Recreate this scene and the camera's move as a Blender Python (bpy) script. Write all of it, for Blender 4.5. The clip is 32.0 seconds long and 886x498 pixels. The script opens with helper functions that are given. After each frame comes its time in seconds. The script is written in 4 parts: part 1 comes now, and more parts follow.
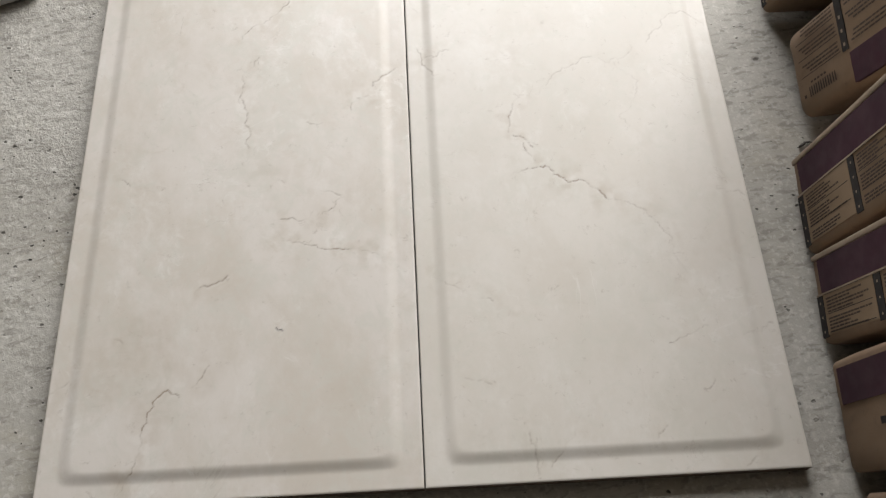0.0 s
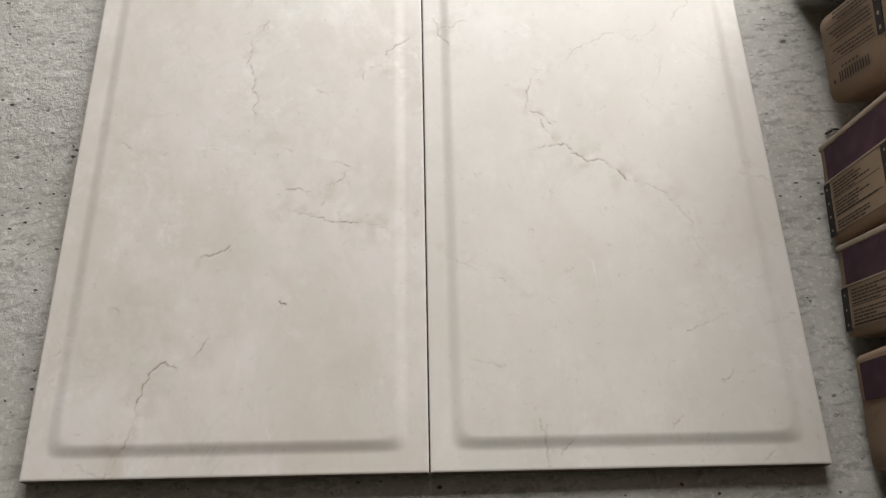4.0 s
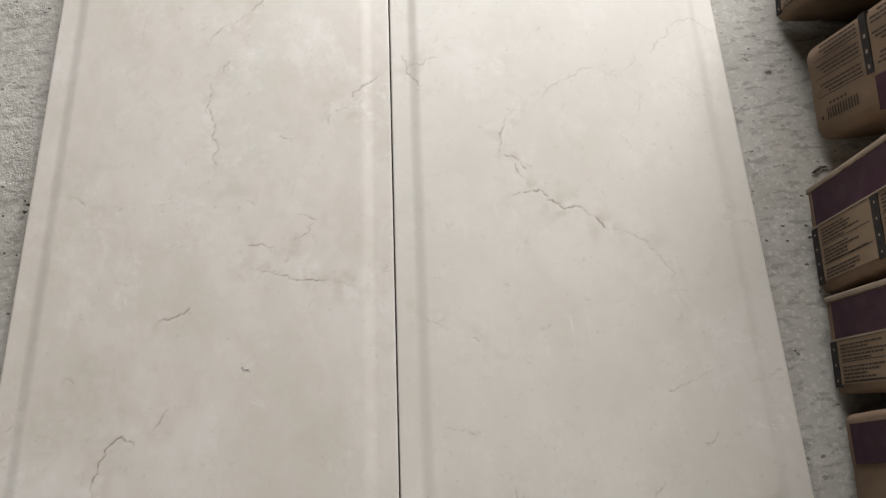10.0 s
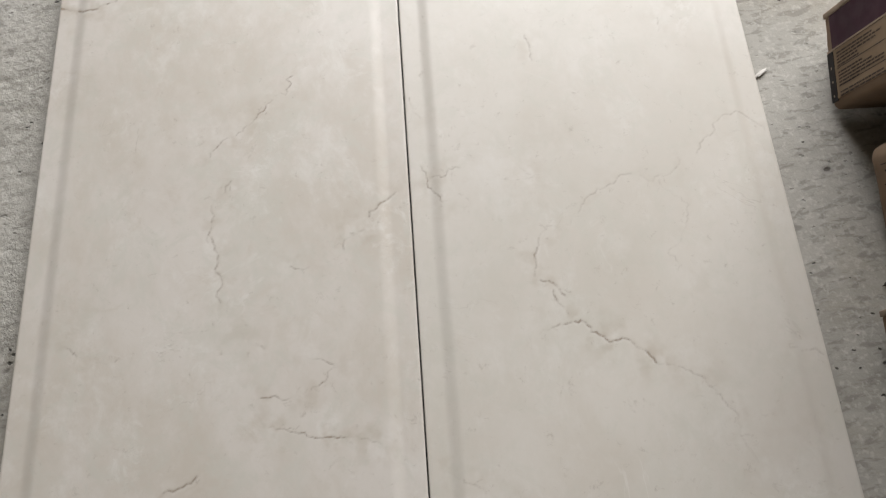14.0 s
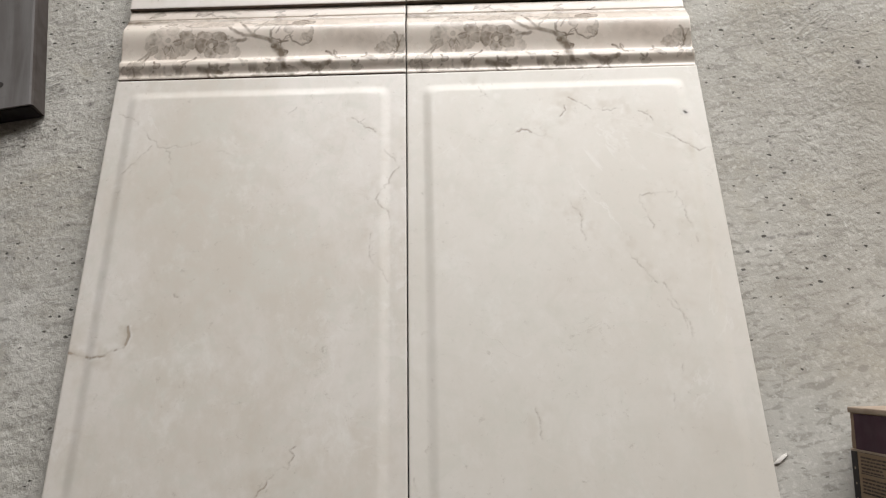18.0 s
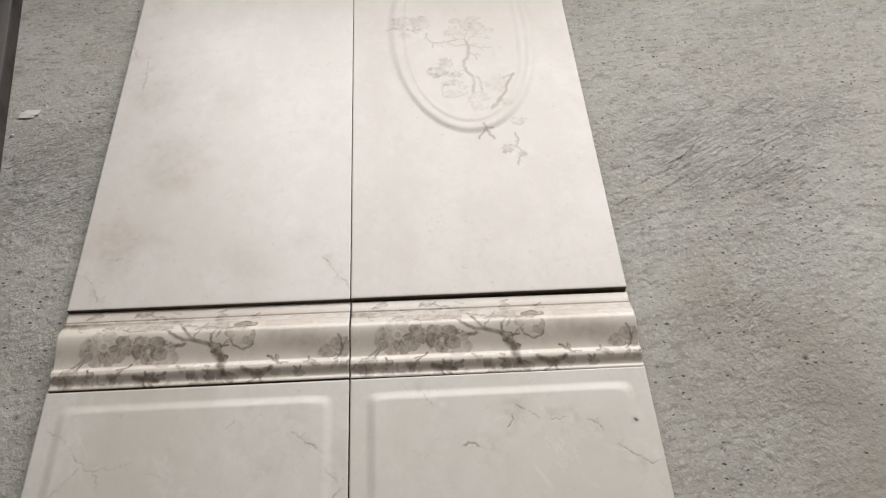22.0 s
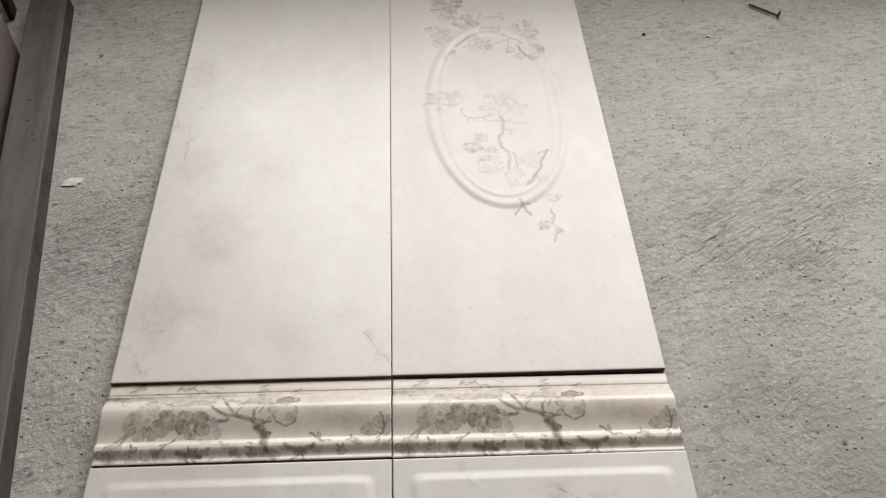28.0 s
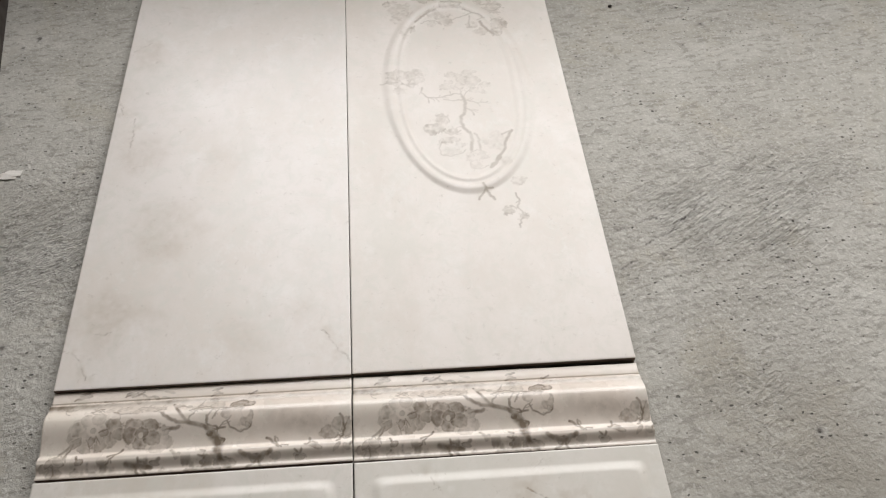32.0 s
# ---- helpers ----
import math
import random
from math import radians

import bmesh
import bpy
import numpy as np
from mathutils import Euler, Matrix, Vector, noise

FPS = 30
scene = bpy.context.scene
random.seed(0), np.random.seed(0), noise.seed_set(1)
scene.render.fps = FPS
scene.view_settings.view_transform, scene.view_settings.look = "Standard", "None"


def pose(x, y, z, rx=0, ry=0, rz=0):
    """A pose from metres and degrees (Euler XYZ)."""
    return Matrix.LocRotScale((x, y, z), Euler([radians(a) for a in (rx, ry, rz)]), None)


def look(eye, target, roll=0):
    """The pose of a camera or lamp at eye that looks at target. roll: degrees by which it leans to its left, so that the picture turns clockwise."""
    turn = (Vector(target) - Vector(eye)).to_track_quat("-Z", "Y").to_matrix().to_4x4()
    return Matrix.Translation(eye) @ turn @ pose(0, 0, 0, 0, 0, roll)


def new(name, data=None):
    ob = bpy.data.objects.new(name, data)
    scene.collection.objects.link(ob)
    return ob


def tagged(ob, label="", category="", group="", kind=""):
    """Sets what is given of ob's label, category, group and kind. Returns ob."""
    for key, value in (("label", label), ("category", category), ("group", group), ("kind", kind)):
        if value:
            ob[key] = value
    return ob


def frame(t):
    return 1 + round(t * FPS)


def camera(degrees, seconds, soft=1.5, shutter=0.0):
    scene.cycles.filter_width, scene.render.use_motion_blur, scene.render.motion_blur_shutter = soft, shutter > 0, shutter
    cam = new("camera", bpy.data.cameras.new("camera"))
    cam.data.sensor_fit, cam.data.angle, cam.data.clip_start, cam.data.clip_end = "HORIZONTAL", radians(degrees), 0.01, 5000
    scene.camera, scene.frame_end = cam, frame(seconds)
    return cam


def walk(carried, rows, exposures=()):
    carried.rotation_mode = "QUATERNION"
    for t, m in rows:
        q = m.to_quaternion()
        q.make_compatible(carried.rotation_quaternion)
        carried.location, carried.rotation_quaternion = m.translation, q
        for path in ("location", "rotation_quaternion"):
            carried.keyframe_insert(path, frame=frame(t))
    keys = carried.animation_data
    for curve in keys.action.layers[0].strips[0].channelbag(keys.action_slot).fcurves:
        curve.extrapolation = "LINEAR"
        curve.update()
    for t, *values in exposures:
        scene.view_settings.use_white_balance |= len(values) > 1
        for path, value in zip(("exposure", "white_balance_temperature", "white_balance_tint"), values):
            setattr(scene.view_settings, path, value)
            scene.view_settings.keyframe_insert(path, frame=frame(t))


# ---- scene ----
cam = camera(55.3, 32.0, soft=1.25)
PATH = [
    (0, (0.014, -0.153, 0.897), (0.052, 0.709, -0.908), -0.6),
    (0.5, (0.011, -0.152, 0.865), (0.061, 0.676, -0.955), 1.0),
    (1, (0.007, -0.15, 0.864), (0.061, 0.661, -0.964), 2.1),
    (1.5, (0.005, -0.158, 0.86), (0.046, 0.669, -0.961), 1.6),
    (2, (0.002, -0.152, 0.863), (0.05, 0.664, -0.962), 2.2),
    (2.5, (0.0, -0.151, 0.864), (0.054, 0.668, -0.96), 2.9),
    (3, (-0.007, -0.146, 0.862), (0.057, 0.679, -0.959), 3.4),
    (3.5, (-0.005, -0.148, 0.859), (0.047, 0.691, -0.956), 2.3),
    (5.5, (0.001, -0.145, 0.866), (0.041, 0.669, -0.961), 1.7),
    (6, (0.001, -0.143, 0.874), (0.048, 0.682, -0.947), 1.8),
    (6.5, (0.003, -0.139, 0.877), (0.044, 0.722, -0.928), 1.5),
    (7, (0.007, -0.124, 0.881), (0.046, 0.739, -0.924), 1.0),
    (7.5, (0.014, -0.111, 0.877), (0.042, 0.741, -0.932), -0.3),
    (8, (0.019, -0.095, 0.873), (0.049, 0.753, -0.938), -0.6),
    (8.5, (0.021, -0.083, 0.875), (0.059, 0.759, -0.939), -0.4),
    (9, (0.022, -0.067, 0.872), (0.065, 0.769, -0.944), -0.2),
    (9.5, (0.019, -0.059, 0.865), (0.082, 0.761, -0.958), 1.4),
    (10, (0.027, -0.055, 0.853), (0.083, 0.735, -0.984), 1.7),
    (10.5, (0.031, -0.036, 0.853), (0.078, 0.719, -0.998), 1.0),
    (11, (0.032, -0.007, 0.84), (0.083, 0.729, -1.019), 1.1),
    (11.5, (0.028, 0.031, 0.842), (0.093, 0.761, -1.019), 1.2),
    (12, (0.026, 0.061, 0.837), (0.095, 0.827, -1.009), 1.0),
    (12.5, (0.027, 0.096, 0.818), (0.106, 0.861, -1.028), 1.3),
    (13, (0.013, 0.109, 0.805), (0.096, 0.863, -1.046), 1.6),
    (13.5, (0.01, 0.107, 0.812), (0.072, 0.873, -1.034), 0.1),
    (15.5, (0.017, 0.25, 0.858), (0.038, 1.059, -0.971), -1.9),
    (16, (0.02, 0.306, 0.876), (-0.005, 1.091, -0.963), -4.8),
    (16.5, (0.012, 0.336, 0.885), (-0.037, 1.137, -0.947), -5.1),
    (17, (0.005, 0.383, 0.913), (-0.038, 1.223, -0.901), -4.4),
    (17.5, (0.022, 0.428, 0.94), (-0.007, 1.301, -0.859), -3.7),
    (18, (0.048, 0.465, 0.951), (0.041, 1.349, -0.844), -2.0),
    (18.5, (0.059, 0.503, 0.961), (0.066, 1.427, -0.813), -1.4),
    (19, (0.068, 0.54, 0.968), (0.096, 1.513, -0.78), -0.7),
    (19.5, (0.075, 0.561, 0.98), (0.111, 1.594, -0.733), -0.3),
    (20, (0.078, 0.593, 0.993), (0.133, 1.681, -0.685), 0.4),
    (20.5, (0.087, 0.614, 1.001), (0.163, 1.74, -0.65), 1.0),
    (21, (0.085, 0.622, 1.013), (0.175, 1.784, -0.613), 1.7),
    (21.5, (0.081, 0.634, 1.021), (0.167, 1.826, -0.582), 1.3),
    (22, (0.086, 0.652, 1.025), (0.167, 1.851, -0.574), 0.8),
    (22.5, (0.088, 0.669, 1.033), (0.163, 1.866, -0.567), -0.1),
    (23, (0.093, 0.67, 1.032), (0.172, 1.879, -0.558), -0.2),
    (23.5, (0.087, 0.671, 1.031), (0.163, 1.889, -0.553), 0.3),
    (24, (0.077, 0.673, 1.026), (0.159, 1.897, -0.553), 1.1),
    (24.5, (0.073, 0.679, 1.015), (0.159, 1.893, -0.572), 1.5),
    (26.5, (0.04, 0.698, 1.041), (0.119, 1.902, -0.555), 1.5),
    (27, (0.043, 0.705, 1.043), (0.126, 1.943, -0.525), 1.3),
    (27.5, (0.035, 0.696, 1.053), (0.12, 1.959, -0.496), 1.8),
    (28, (0.025, 0.683, 1.066), (0.111, 1.966, -0.466), 1.8),
    (28.5, (0.032, 0.69, 1.056), (0.123, 1.972, -0.476), 1.6),
    (29, (0.041, 0.691, 1.045), (0.137, 1.965, -0.494), 1.6),
    (29.5, (0.035, 0.693, 1.032), (0.141, 1.953, -0.517), 2.2),
    (30, (0.025, 0.689, 1.031), (0.138, 1.941, -0.524), 2.3),
    (30.5, (0.019, 0.687, 1.024), (0.141, 1.92, -0.545), 2.3),
    (31, (0.043, 0.708, 1.022), (0.169, 1.912, -0.57), 2.0),
    (31.5, (0.048, 0.719, 1.031), (0.182, 1.929, -0.556), 2.3),
    (32, (0.05, 0.741, 1.041), (0.193, 1.965, -0.535), 2.6),
]
walk(cam, [(t, look(eye, target, roll)) for t, eye, target, roll in PATH], exposures=[(0, 0.18), (3, 0.18), (9, 0.11), (13, -0.01), (15.5, -0.14), (17.3, -0.22), (18.1, -0.3), (19, -0.62), (20, -0.79), (21.3, -0.71), (23, -0.63), (24, -0.61), (28, -0.58), (32, -0.62)])

# ---- world and light ----
WALL_Y = 3.3
WIN = (-0.8, 2.75, 0.62, 3.35)
SIDE, BACK = 4.6, -5.5
TOP = 4.1
DECK = -0.004
world = bpy.data.worlds.new("sky")
scene.world = world
world.use_nodes = True
wn = world.node_tree
sky = wn.nodes.new("ShaderNodeTexSky")
sky.sky_type, sky.sun_disc, sky.sun_elevation, sky.sun_rotation = "NISHITA", False, radians(40), radians(150)
wn.links.new(sky.outputs[0], wn.nodes["Background"].inputs[0])
wn.nodes["Background"].inputs[1].default_value = 0.12

day = bpy.data.lights.new("window_daylight", "AREA")
day.shape, day.size, day.size_y, day.energy, day.color = "RECTANGLE", WIN[1] - WIN[0], WIN[3] - WIN[2], 292, (1.0, 0.982, 0.974)
MID = ((WIN[0] + WIN[1]) / 2, (WIN[2] + WIN[3]) / 2)
new("window_daylight", day).matrix_world = look((MID[0], WALL_Y - 0.01, MID[1]), (MID[0], 0, MID[1]))


# ---- materials ----
def material(name, colour=(0.5, 0.5, 0.5), rough=0.5, metal=0.0):
    m = bpy.data.materials.new(name)
    m.use_nodes = True
    b = m.node_tree.nodes["Principled BSDF"]
    b.inputs["Base Color"].default_value = (*colour, 1)
    b.inputs["Roughness"].default_value = rough
    b.inputs["Metallic"].default_value = metal
    return m, m.node_tree, b


def coords(nt):
    return nt.nodes.new("ShaderNodeTexCoord").outputs["Object"]


def noise_tex(nt, vec, scale, detail=4.0, rough=0.55, distort=0.0, stretch=None):
    if stretch:
        mp = nt.nodes.new("ShaderNodeMapping")
        mp.vector_type = "TEXTURE"
        mp.inputs["Rotation"].default_value = (0, 0, radians(stretch[0]))
        mp.inputs["Scale"].default_value = (1 / stretch[1], 1 / stretch[2], 1)
        nt.links.new(vec, mp.inputs[0])
        vec = mp.outputs[0]
    n = nt.nodes.new("ShaderNodeTexNoise")
    nt.links.new(vec, n.inputs["Vector"])
    n.inputs["Scale"].default_value, n.inputs["Detail"].default_value = scale, detail
    n.inputs["Roughness"].default_value, n.inputs["Distortion"].default_value = rough, distort
    return n.outputs["Fac"]


def ramp(nt, fac, lo, hi, a=0.0, b=1.0):
    r = nt.nodes.new("ShaderNodeMapRange")
    r.interpolation_type = "SMOOTHSTEP"
    nt.links.new(fac, r.inputs["Value"])
    for key, v in (("From Min", lo), ("From Max", hi), ("To Min", a), ("To Max", b)):
        r.inputs[key].default_value = v
    return r.outputs[0]


def math_node(nt, op, a, b):
    n = nt.nodes.new("ShaderNodeMath")
    n.operation = op
    for i, v in enumerate((a, b)):
        if isinstance(v, (int, float)):
            n.inputs[i].default_value = v
        else:
            nt.links.new(v, n.inputs[i])
    return n.outputs[0]


def blend(nt, fac, a, b):
    n = nt.nodes.new("ShaderNodeMix")
    n.data_type = "RGBA"
    if isinstance(fac, (int, float)):
        n.inputs[0].default_value = fac
    else:
        nt.links.new(fac, n.inputs[0])
    for i, v in ((6, a), (7, b)):
        if isinstance(v, tuple):
            n.inputs[i].default_value = (*v, 1)
        else:
            nt.links.new(v, n.inputs[i])
    return n.outputs[2]


def bump(nt, bsdf, height, strength, distance):
    n = nt.nodes.new("ShaderNodeBump")
    n.inputs["Strength"].default_value, n.inputs["Distance"].default_value = strength, distance
    nt.links.new(height, n.inputs["Height"])
    nt.links.new(n.outputs[0], bsdf.inputs["Normal"])


def attribute(nt, name):
    n = nt.nodes.new("ShaderNodeAttribute")
    n.attribute_name = name
    return n.outputs["Fac"]


def ceramic(name, base, warm, pale, rough, seed, veins=(0.29, 0.24, 0.185), inks=(0.36, 0.285, 0.195), hair=1.0, calm=1.0):
    """Satin glazed wall tile: marble clouds, printed veins and flowers."""
    m, nt, b = material(name, base, rough)
    shift = nt.nodes.new("ShaderNodeVectorMath")
    shift.inputs[1].default_value = (seed, seed * 0.7, 0)
    nt.links.new(coords(nt), shift.inputs[0])
    v = shift.outputs[0]
    cool = tuple(k * f for k, f in zip(base, (0.895, 0.922, 0.895)))
    c = blend(nt, ramp(nt, noise_tex(nt, v, 4.2, 8, 0.70, 0.15, stretch=(8, 1.25, 0.8)), 0.40, 0.60, 0, 1.0 * calm), base, warm)
    c = blend(nt, ramp(nt, noise_tex(nt, v, 7.5, 8, 0.72, 0.15, stretch=(-10, 1.3, 0.8)), 0.49, 0.66, 0, 0.65 * calm), c, cool)
    c = blend(nt, ramp(nt, noise_tex(nt, v, 12.0, 8, 0.76, 0.2, stretch=(5, 1.2, 0.85)), 0.51, 0.70, 0, 0.6 * calm), c, pale)
    c = blend(nt, ramp(nt, noise_tex(nt, v, 27.0, 7, 0.72, 0.8), 0.47, 0.66, 0, 0.65 * calm), c, cool)
    c = blend(nt, ramp(nt, noise_tex(nt, v, 24.0, 7, 0.75, 0.8), 0.53, 0.70, 0, 0.65 * calm), c, warm)
    gate = ramp(nt, noise_tex(nt, v, 9.0, 5, 0.65), 0.47, 0.62)
    c = blend(nt, math_node(nt, "MULTIPLY", gate, ramp(nt, noise_tex(nt, v, 52.0, 6, 0.75, 0.6), 0.50, 0.72, 0, 0.6 * calm)), c, pale)
    c = blend(nt, ramp(nt, noise_tex(nt, v, 85.0, 6, 0.78, 0.4), 0.58, 0.76, 0, 0.46), c, veins)

    def threads(scale, thin, where, lo, hi):
        """Hairlines where a noise field crosses its middle, broken by a second field."""
        n = math_node(nt, "ABSOLUTE", math_node(nt, "SUBTRACT", noise_tex(nt, v, scale, 6, 0.6, 1.2), 0.5), 0.0)
        return math_node(nt, "MULTIPLY", ramp(nt, n, 0.0, thin, 1, 0), ramp(nt, noise_tex(nt, v, where, 4, 0.6), lo, hi))

    c = blend(nt, math_node(nt, "MULTIPLY", threads(5.0, 0.012, 7.0, 0.54, 0.70), 0.40 * hair), c, (0.76, 0.735, 0.69))
    c = blend(nt, math_node(nt, "MULTIPLY", threads(7.3, 0.006, 9.0, 0.56, 0.68), 0.26 * hair), c, veins)
    c = blend(nt, math_node(nt, "MINIMUM", attribute(nt, "pale"), 0.8), c, (0.80, 0.775, 0.735))
    broken = ramp(nt, noise_tex(nt, v, 190.0, 4, 0.7), 0.36, 0.60, 0.42, 1.15)
    c = blend(nt, math_node(nt, "MINIMUM", math_node(nt, "MULTIPLY", math_node(nt, "MULTIPLY", attribute(nt, "vein"), broken), 0.85), 0.9), c, veins)
    c = blend(nt, math_node(nt, "MINIMUM", math_node(nt, "MULTIPLY", attribute(nt, "ink"), 1.0), 0.92), c, inks)
    c = blend(nt, math_node(nt, "MINIMUM", attribute(nt, "speck"), 1.0), c, (0.03, 0.025, 0.022))
    nt.links.new(c, b.inputs["Base Color"])
    nt.links.new(ramp(nt, noise_tex(nt, v, 14, 4), 0.3, 0.7, rough - 0.03, rough + 0.05), b.inputs["Roughness"])
    bump(nt, b, noise_tex(nt, v, 160, 3), 0.05, 0.0006)
    return m


MARBLE_L = ceramic("marble_tile_glaze", (0.664, 0.621, 0.566), (0.588, 0.538, 0.468), (0.73, 0.704, 0.655), 0.385, 0.0)
MARBLE_R = ceramic("marble_tile_glaze_pale", (0.655, 0.617, 0.557), (0.60, 0.556, 0.486), (0.73, 0.706, 0.66), 0.385, 3.7, calm=0.6)
CREAM = ceramic("cream_tile_glaze", (0.72, 0.669, 0.625), (0.675, 0.62, 0.562), (0.75, 0.716, 0.68), 0.33, 7.1, hair=0.4)
CREAM_B = ceramic("cream_medallion_glaze", (0.715, 0.657, 0.602), (0.665, 0.605, 0.54), (0.735, 0.695, 0.65), 0.37, 9.4, inks=(0.38, 0.325, 0.265), hair=0.3)
BORDER = ceramic("border_tile_glaze", (0.755, 0.678, 0.602), (0.69, 0.605, 0.525), (0.78, 0.72, 0.655), 0.28, 11.3, inks=(0.155, 0.116, 0.078), hair=0.2)


def concrete():
    """Trowelled screed: sandy grain drawn out along the strokes, air pits, tears and tan stains."""
    m, nt, b = material("trowelled_concrete", (0.33, 0.32, 0.30), 0.9)
    v = coords(nt)
    c = blend(nt, ramp(nt, noise_tex(nt, v, 2.6, 5, 0.6, 0.3), 0.35, 0.7), (0.446, 0.428, 0.384), (0.371, 0.353, 0.310))
    c = blend(nt, ramp(nt, noise_tex(nt, v, 8, 7, 0.7, 0.8, stretch=(14, 0.6, 1.3)), 0.48, 0.68, 0, 0.6), c, (0.522, 0.505, 0.457))
    c = blend(nt, ramp(nt, noise_tex(nt, v, 12, 7, 0.72, 1.0, stretch=(10, 0.6, 1.3)), 0.50, 0.68, 0, 0.55), c, (0.296, 0.279, 0.241))
    c = blend(nt, ramp(nt, noise_tex(nt, v, 6, 6, 0.7, 0.6), 0.50, 0.70, 0, 0.55), c, (0.395, 0.361, 0.288))
    c = blend(nt, ramp(nt, noise_tex(nt, v, 26, 5, 0.7, 0.8, stretch=(10, 0.5, 1.4)), 0.55, 0.70, 0, 0.4), c, (0.564, 0.547, 0.498))
    c = blend(nt, ramp(nt, noise_tex(nt, v, 85, 3, 0.6, 0.5, stretch=(8, 0.5, 1.3)), 0.51, 0.64, 0, 0.6), c, (0.235, 0.221, 0.190))
    c = blend(nt, ramp(nt, noise_tex(nt, v, 190, 2, 0.5, 0.3), 0.52, 0.70, 0, 0.45), c, (0.620, 0.603, 0.552))
    c = blend(nt, attribute(nt, "speck"), c, (0.285, 0.262, 0.218))
    wobble = nt.nodes.new("ShaderNodeTexNoise")
    wobble.inputs["Scale"].default_value = 230
    nt.links.new(v, wobble.inputs["Vector"])
    push = nt.nodes.new("ShaderNodeVectorMath")
    push.operation = "MULTIPLY_ADD"
    push.inputs[1].default_value = (0.006, 0.004, 0)
    nt.links.new(wobble.outputs["Color"], push.inputs[0])
    nt.links.new(v, push.inputs[2])
    squash = nt.nodes.new("ShaderNodeVectorMath")
    squash.operation = "MULTIPLY"
    squash.inputs[1].default_value = (0.82, 1.2, 1.0)
    nt.links.new(push.outputs[0], squash.inputs[0])
    bent = squash.outputs[0]

    def pits(scale, size, lo, hi):
        n = nt.nodes.new("ShaderNodeTexVoronoi")
        n.inputs["Scale"].default_value = scale
        nt.links.new(bent, n.inputs["Vector"])
        n.inputs["Randomness"].default_value = 1.0
        sep = nt.nodes.new("ShaderNodeSeparateColor")
        nt.links.new(n.outputs["Color"], sep.inputs[0])
        wide = math_node(nt, "MULTIPLY", ramp(nt, sep.outputs[1], 0, 1, 0.45, 1.25), size)
        near = math_node(nt, "DIVIDE", n.outputs["Distance"], wide)
        return math_node(nt, "MULTIPLY", ramp(nt, sep.outputs[0], lo, hi), ramp(nt, near, 0.6, 1.0, 1, 0))

    big, small = pits(34, 0.07, 0.4, 0.5), pits(90, 0.19, 0.3, 0.4)
    area = ramp(nt, noise_tex(nt, v, 5, 3), 0.40, 0.58, 0.25, 1.0)
    some = math_node(nt, "MAXIMUM", big, math_node(nt, "MULTIPLY", small, area))
    c = blend(nt, math_node(nt, "MULTIPLY", some, 0.9), c, (0.065, 0.058, 0.05))
    c = blend(nt, math_node(nt, "MINIMUM", attribute(nt, "pale"), 0.8), c, (0.68, 0.66, 0.62))
    c = blend(nt, math_node(nt, "MINIMUM", attribute(nt, "vein"), 0.9), c, (0.10, 0.088, 0.078))
    nt.links.new(c, b.inputs["Base Color"])
    grit = noise_tex(nt, v, 125, 4, 0.65, 0.2, stretch=(8, 1.05, 0.95))
    lumps = noise_tex(nt, v, 48, 3, 0.55, 0.3, stretch=(30, 1.1, 0.9))
    tears = math_node(nt, "ABSOLUTE", math_node(nt, "SUBTRACT", noise_tex(nt, v, 105, 4, 0.62, 0.7, stretch=(32, 0.12, 1.0)), 0.5), 0.0)
    worked = attribute(nt, "ink")
    tears = math_node(nt, "MULTIPLY", ramp(nt, tears, 0.0, 0.07, 1, 0), ramp(nt, worked, 0.55, 0.95))
    h = math_node(nt, "ADD", math_node(nt, "MULTIPLY", grit, 1.7), math_node(nt, "MULTIPLY", lumps, 0.8))
    h = math_node(nt, "MULTIPLY", h, worked)
    h = math_node(nt, "ADD", h, math_node(nt, "MULTIPLY", tears, 0.44))
    h = math_node(nt, "SUBTRACT", h, math_node(nt, "MULTIPLY", some, 0.5))
    bump(nt, b, h, 0.95, 0.0036)
    return m


CONCRETE = concrete()


def plaster(name, colour):
    m, nt, b = material(name, colour, 0.9)
    v = coords(nt)
    nt.links.new(blend(nt, ramp(nt, noise_tex(nt, v, 1.5, 5), 0.35, 0.7), colour, tuple(k * 0.86 for k in colour)), b.inputs["Base Color"])
    bump(nt, b, noise_tex(nt, v, 40, 5), 0.3, 0.004)
    return m


PLASTER = plaster("wall_plaster", (0.142, 0.124, 0.102))
CEILING = plaster("ceiling_plaster", (0.16, 0.145, 0.124))


def worn(name, colour, dark, rough, scale, metal=0.0, stretch=None, relief=0.0006):
    m, nt, b = material(name, colour, rough, metal)
    v = coords(nt)
    c = blend(nt, ramp(nt, noise_tex(nt, v, scale, 5, 0.6, 0.4, stretch), 0.38, 0.7), colour, dark)
    c = blend(nt, ramp(nt, noise_tex(nt, v, scale * 9, 4, 0.7), 0.55, 0.8, 0, 0.4), c, tuple(k * 0.6 for k in dark))
    nt.links.new(c, b.inputs["Base Color"])
    nt.links.new(ramp(nt, noise_tex(nt, v, scale * 3, 4), 0.3, 0.7, rough - 0.08, rough + 0.1), b.inputs["Roughness"])
    bump(nt, b, noise_tex(nt, v, scale * 6, 5), 0.4, relief)
    return m


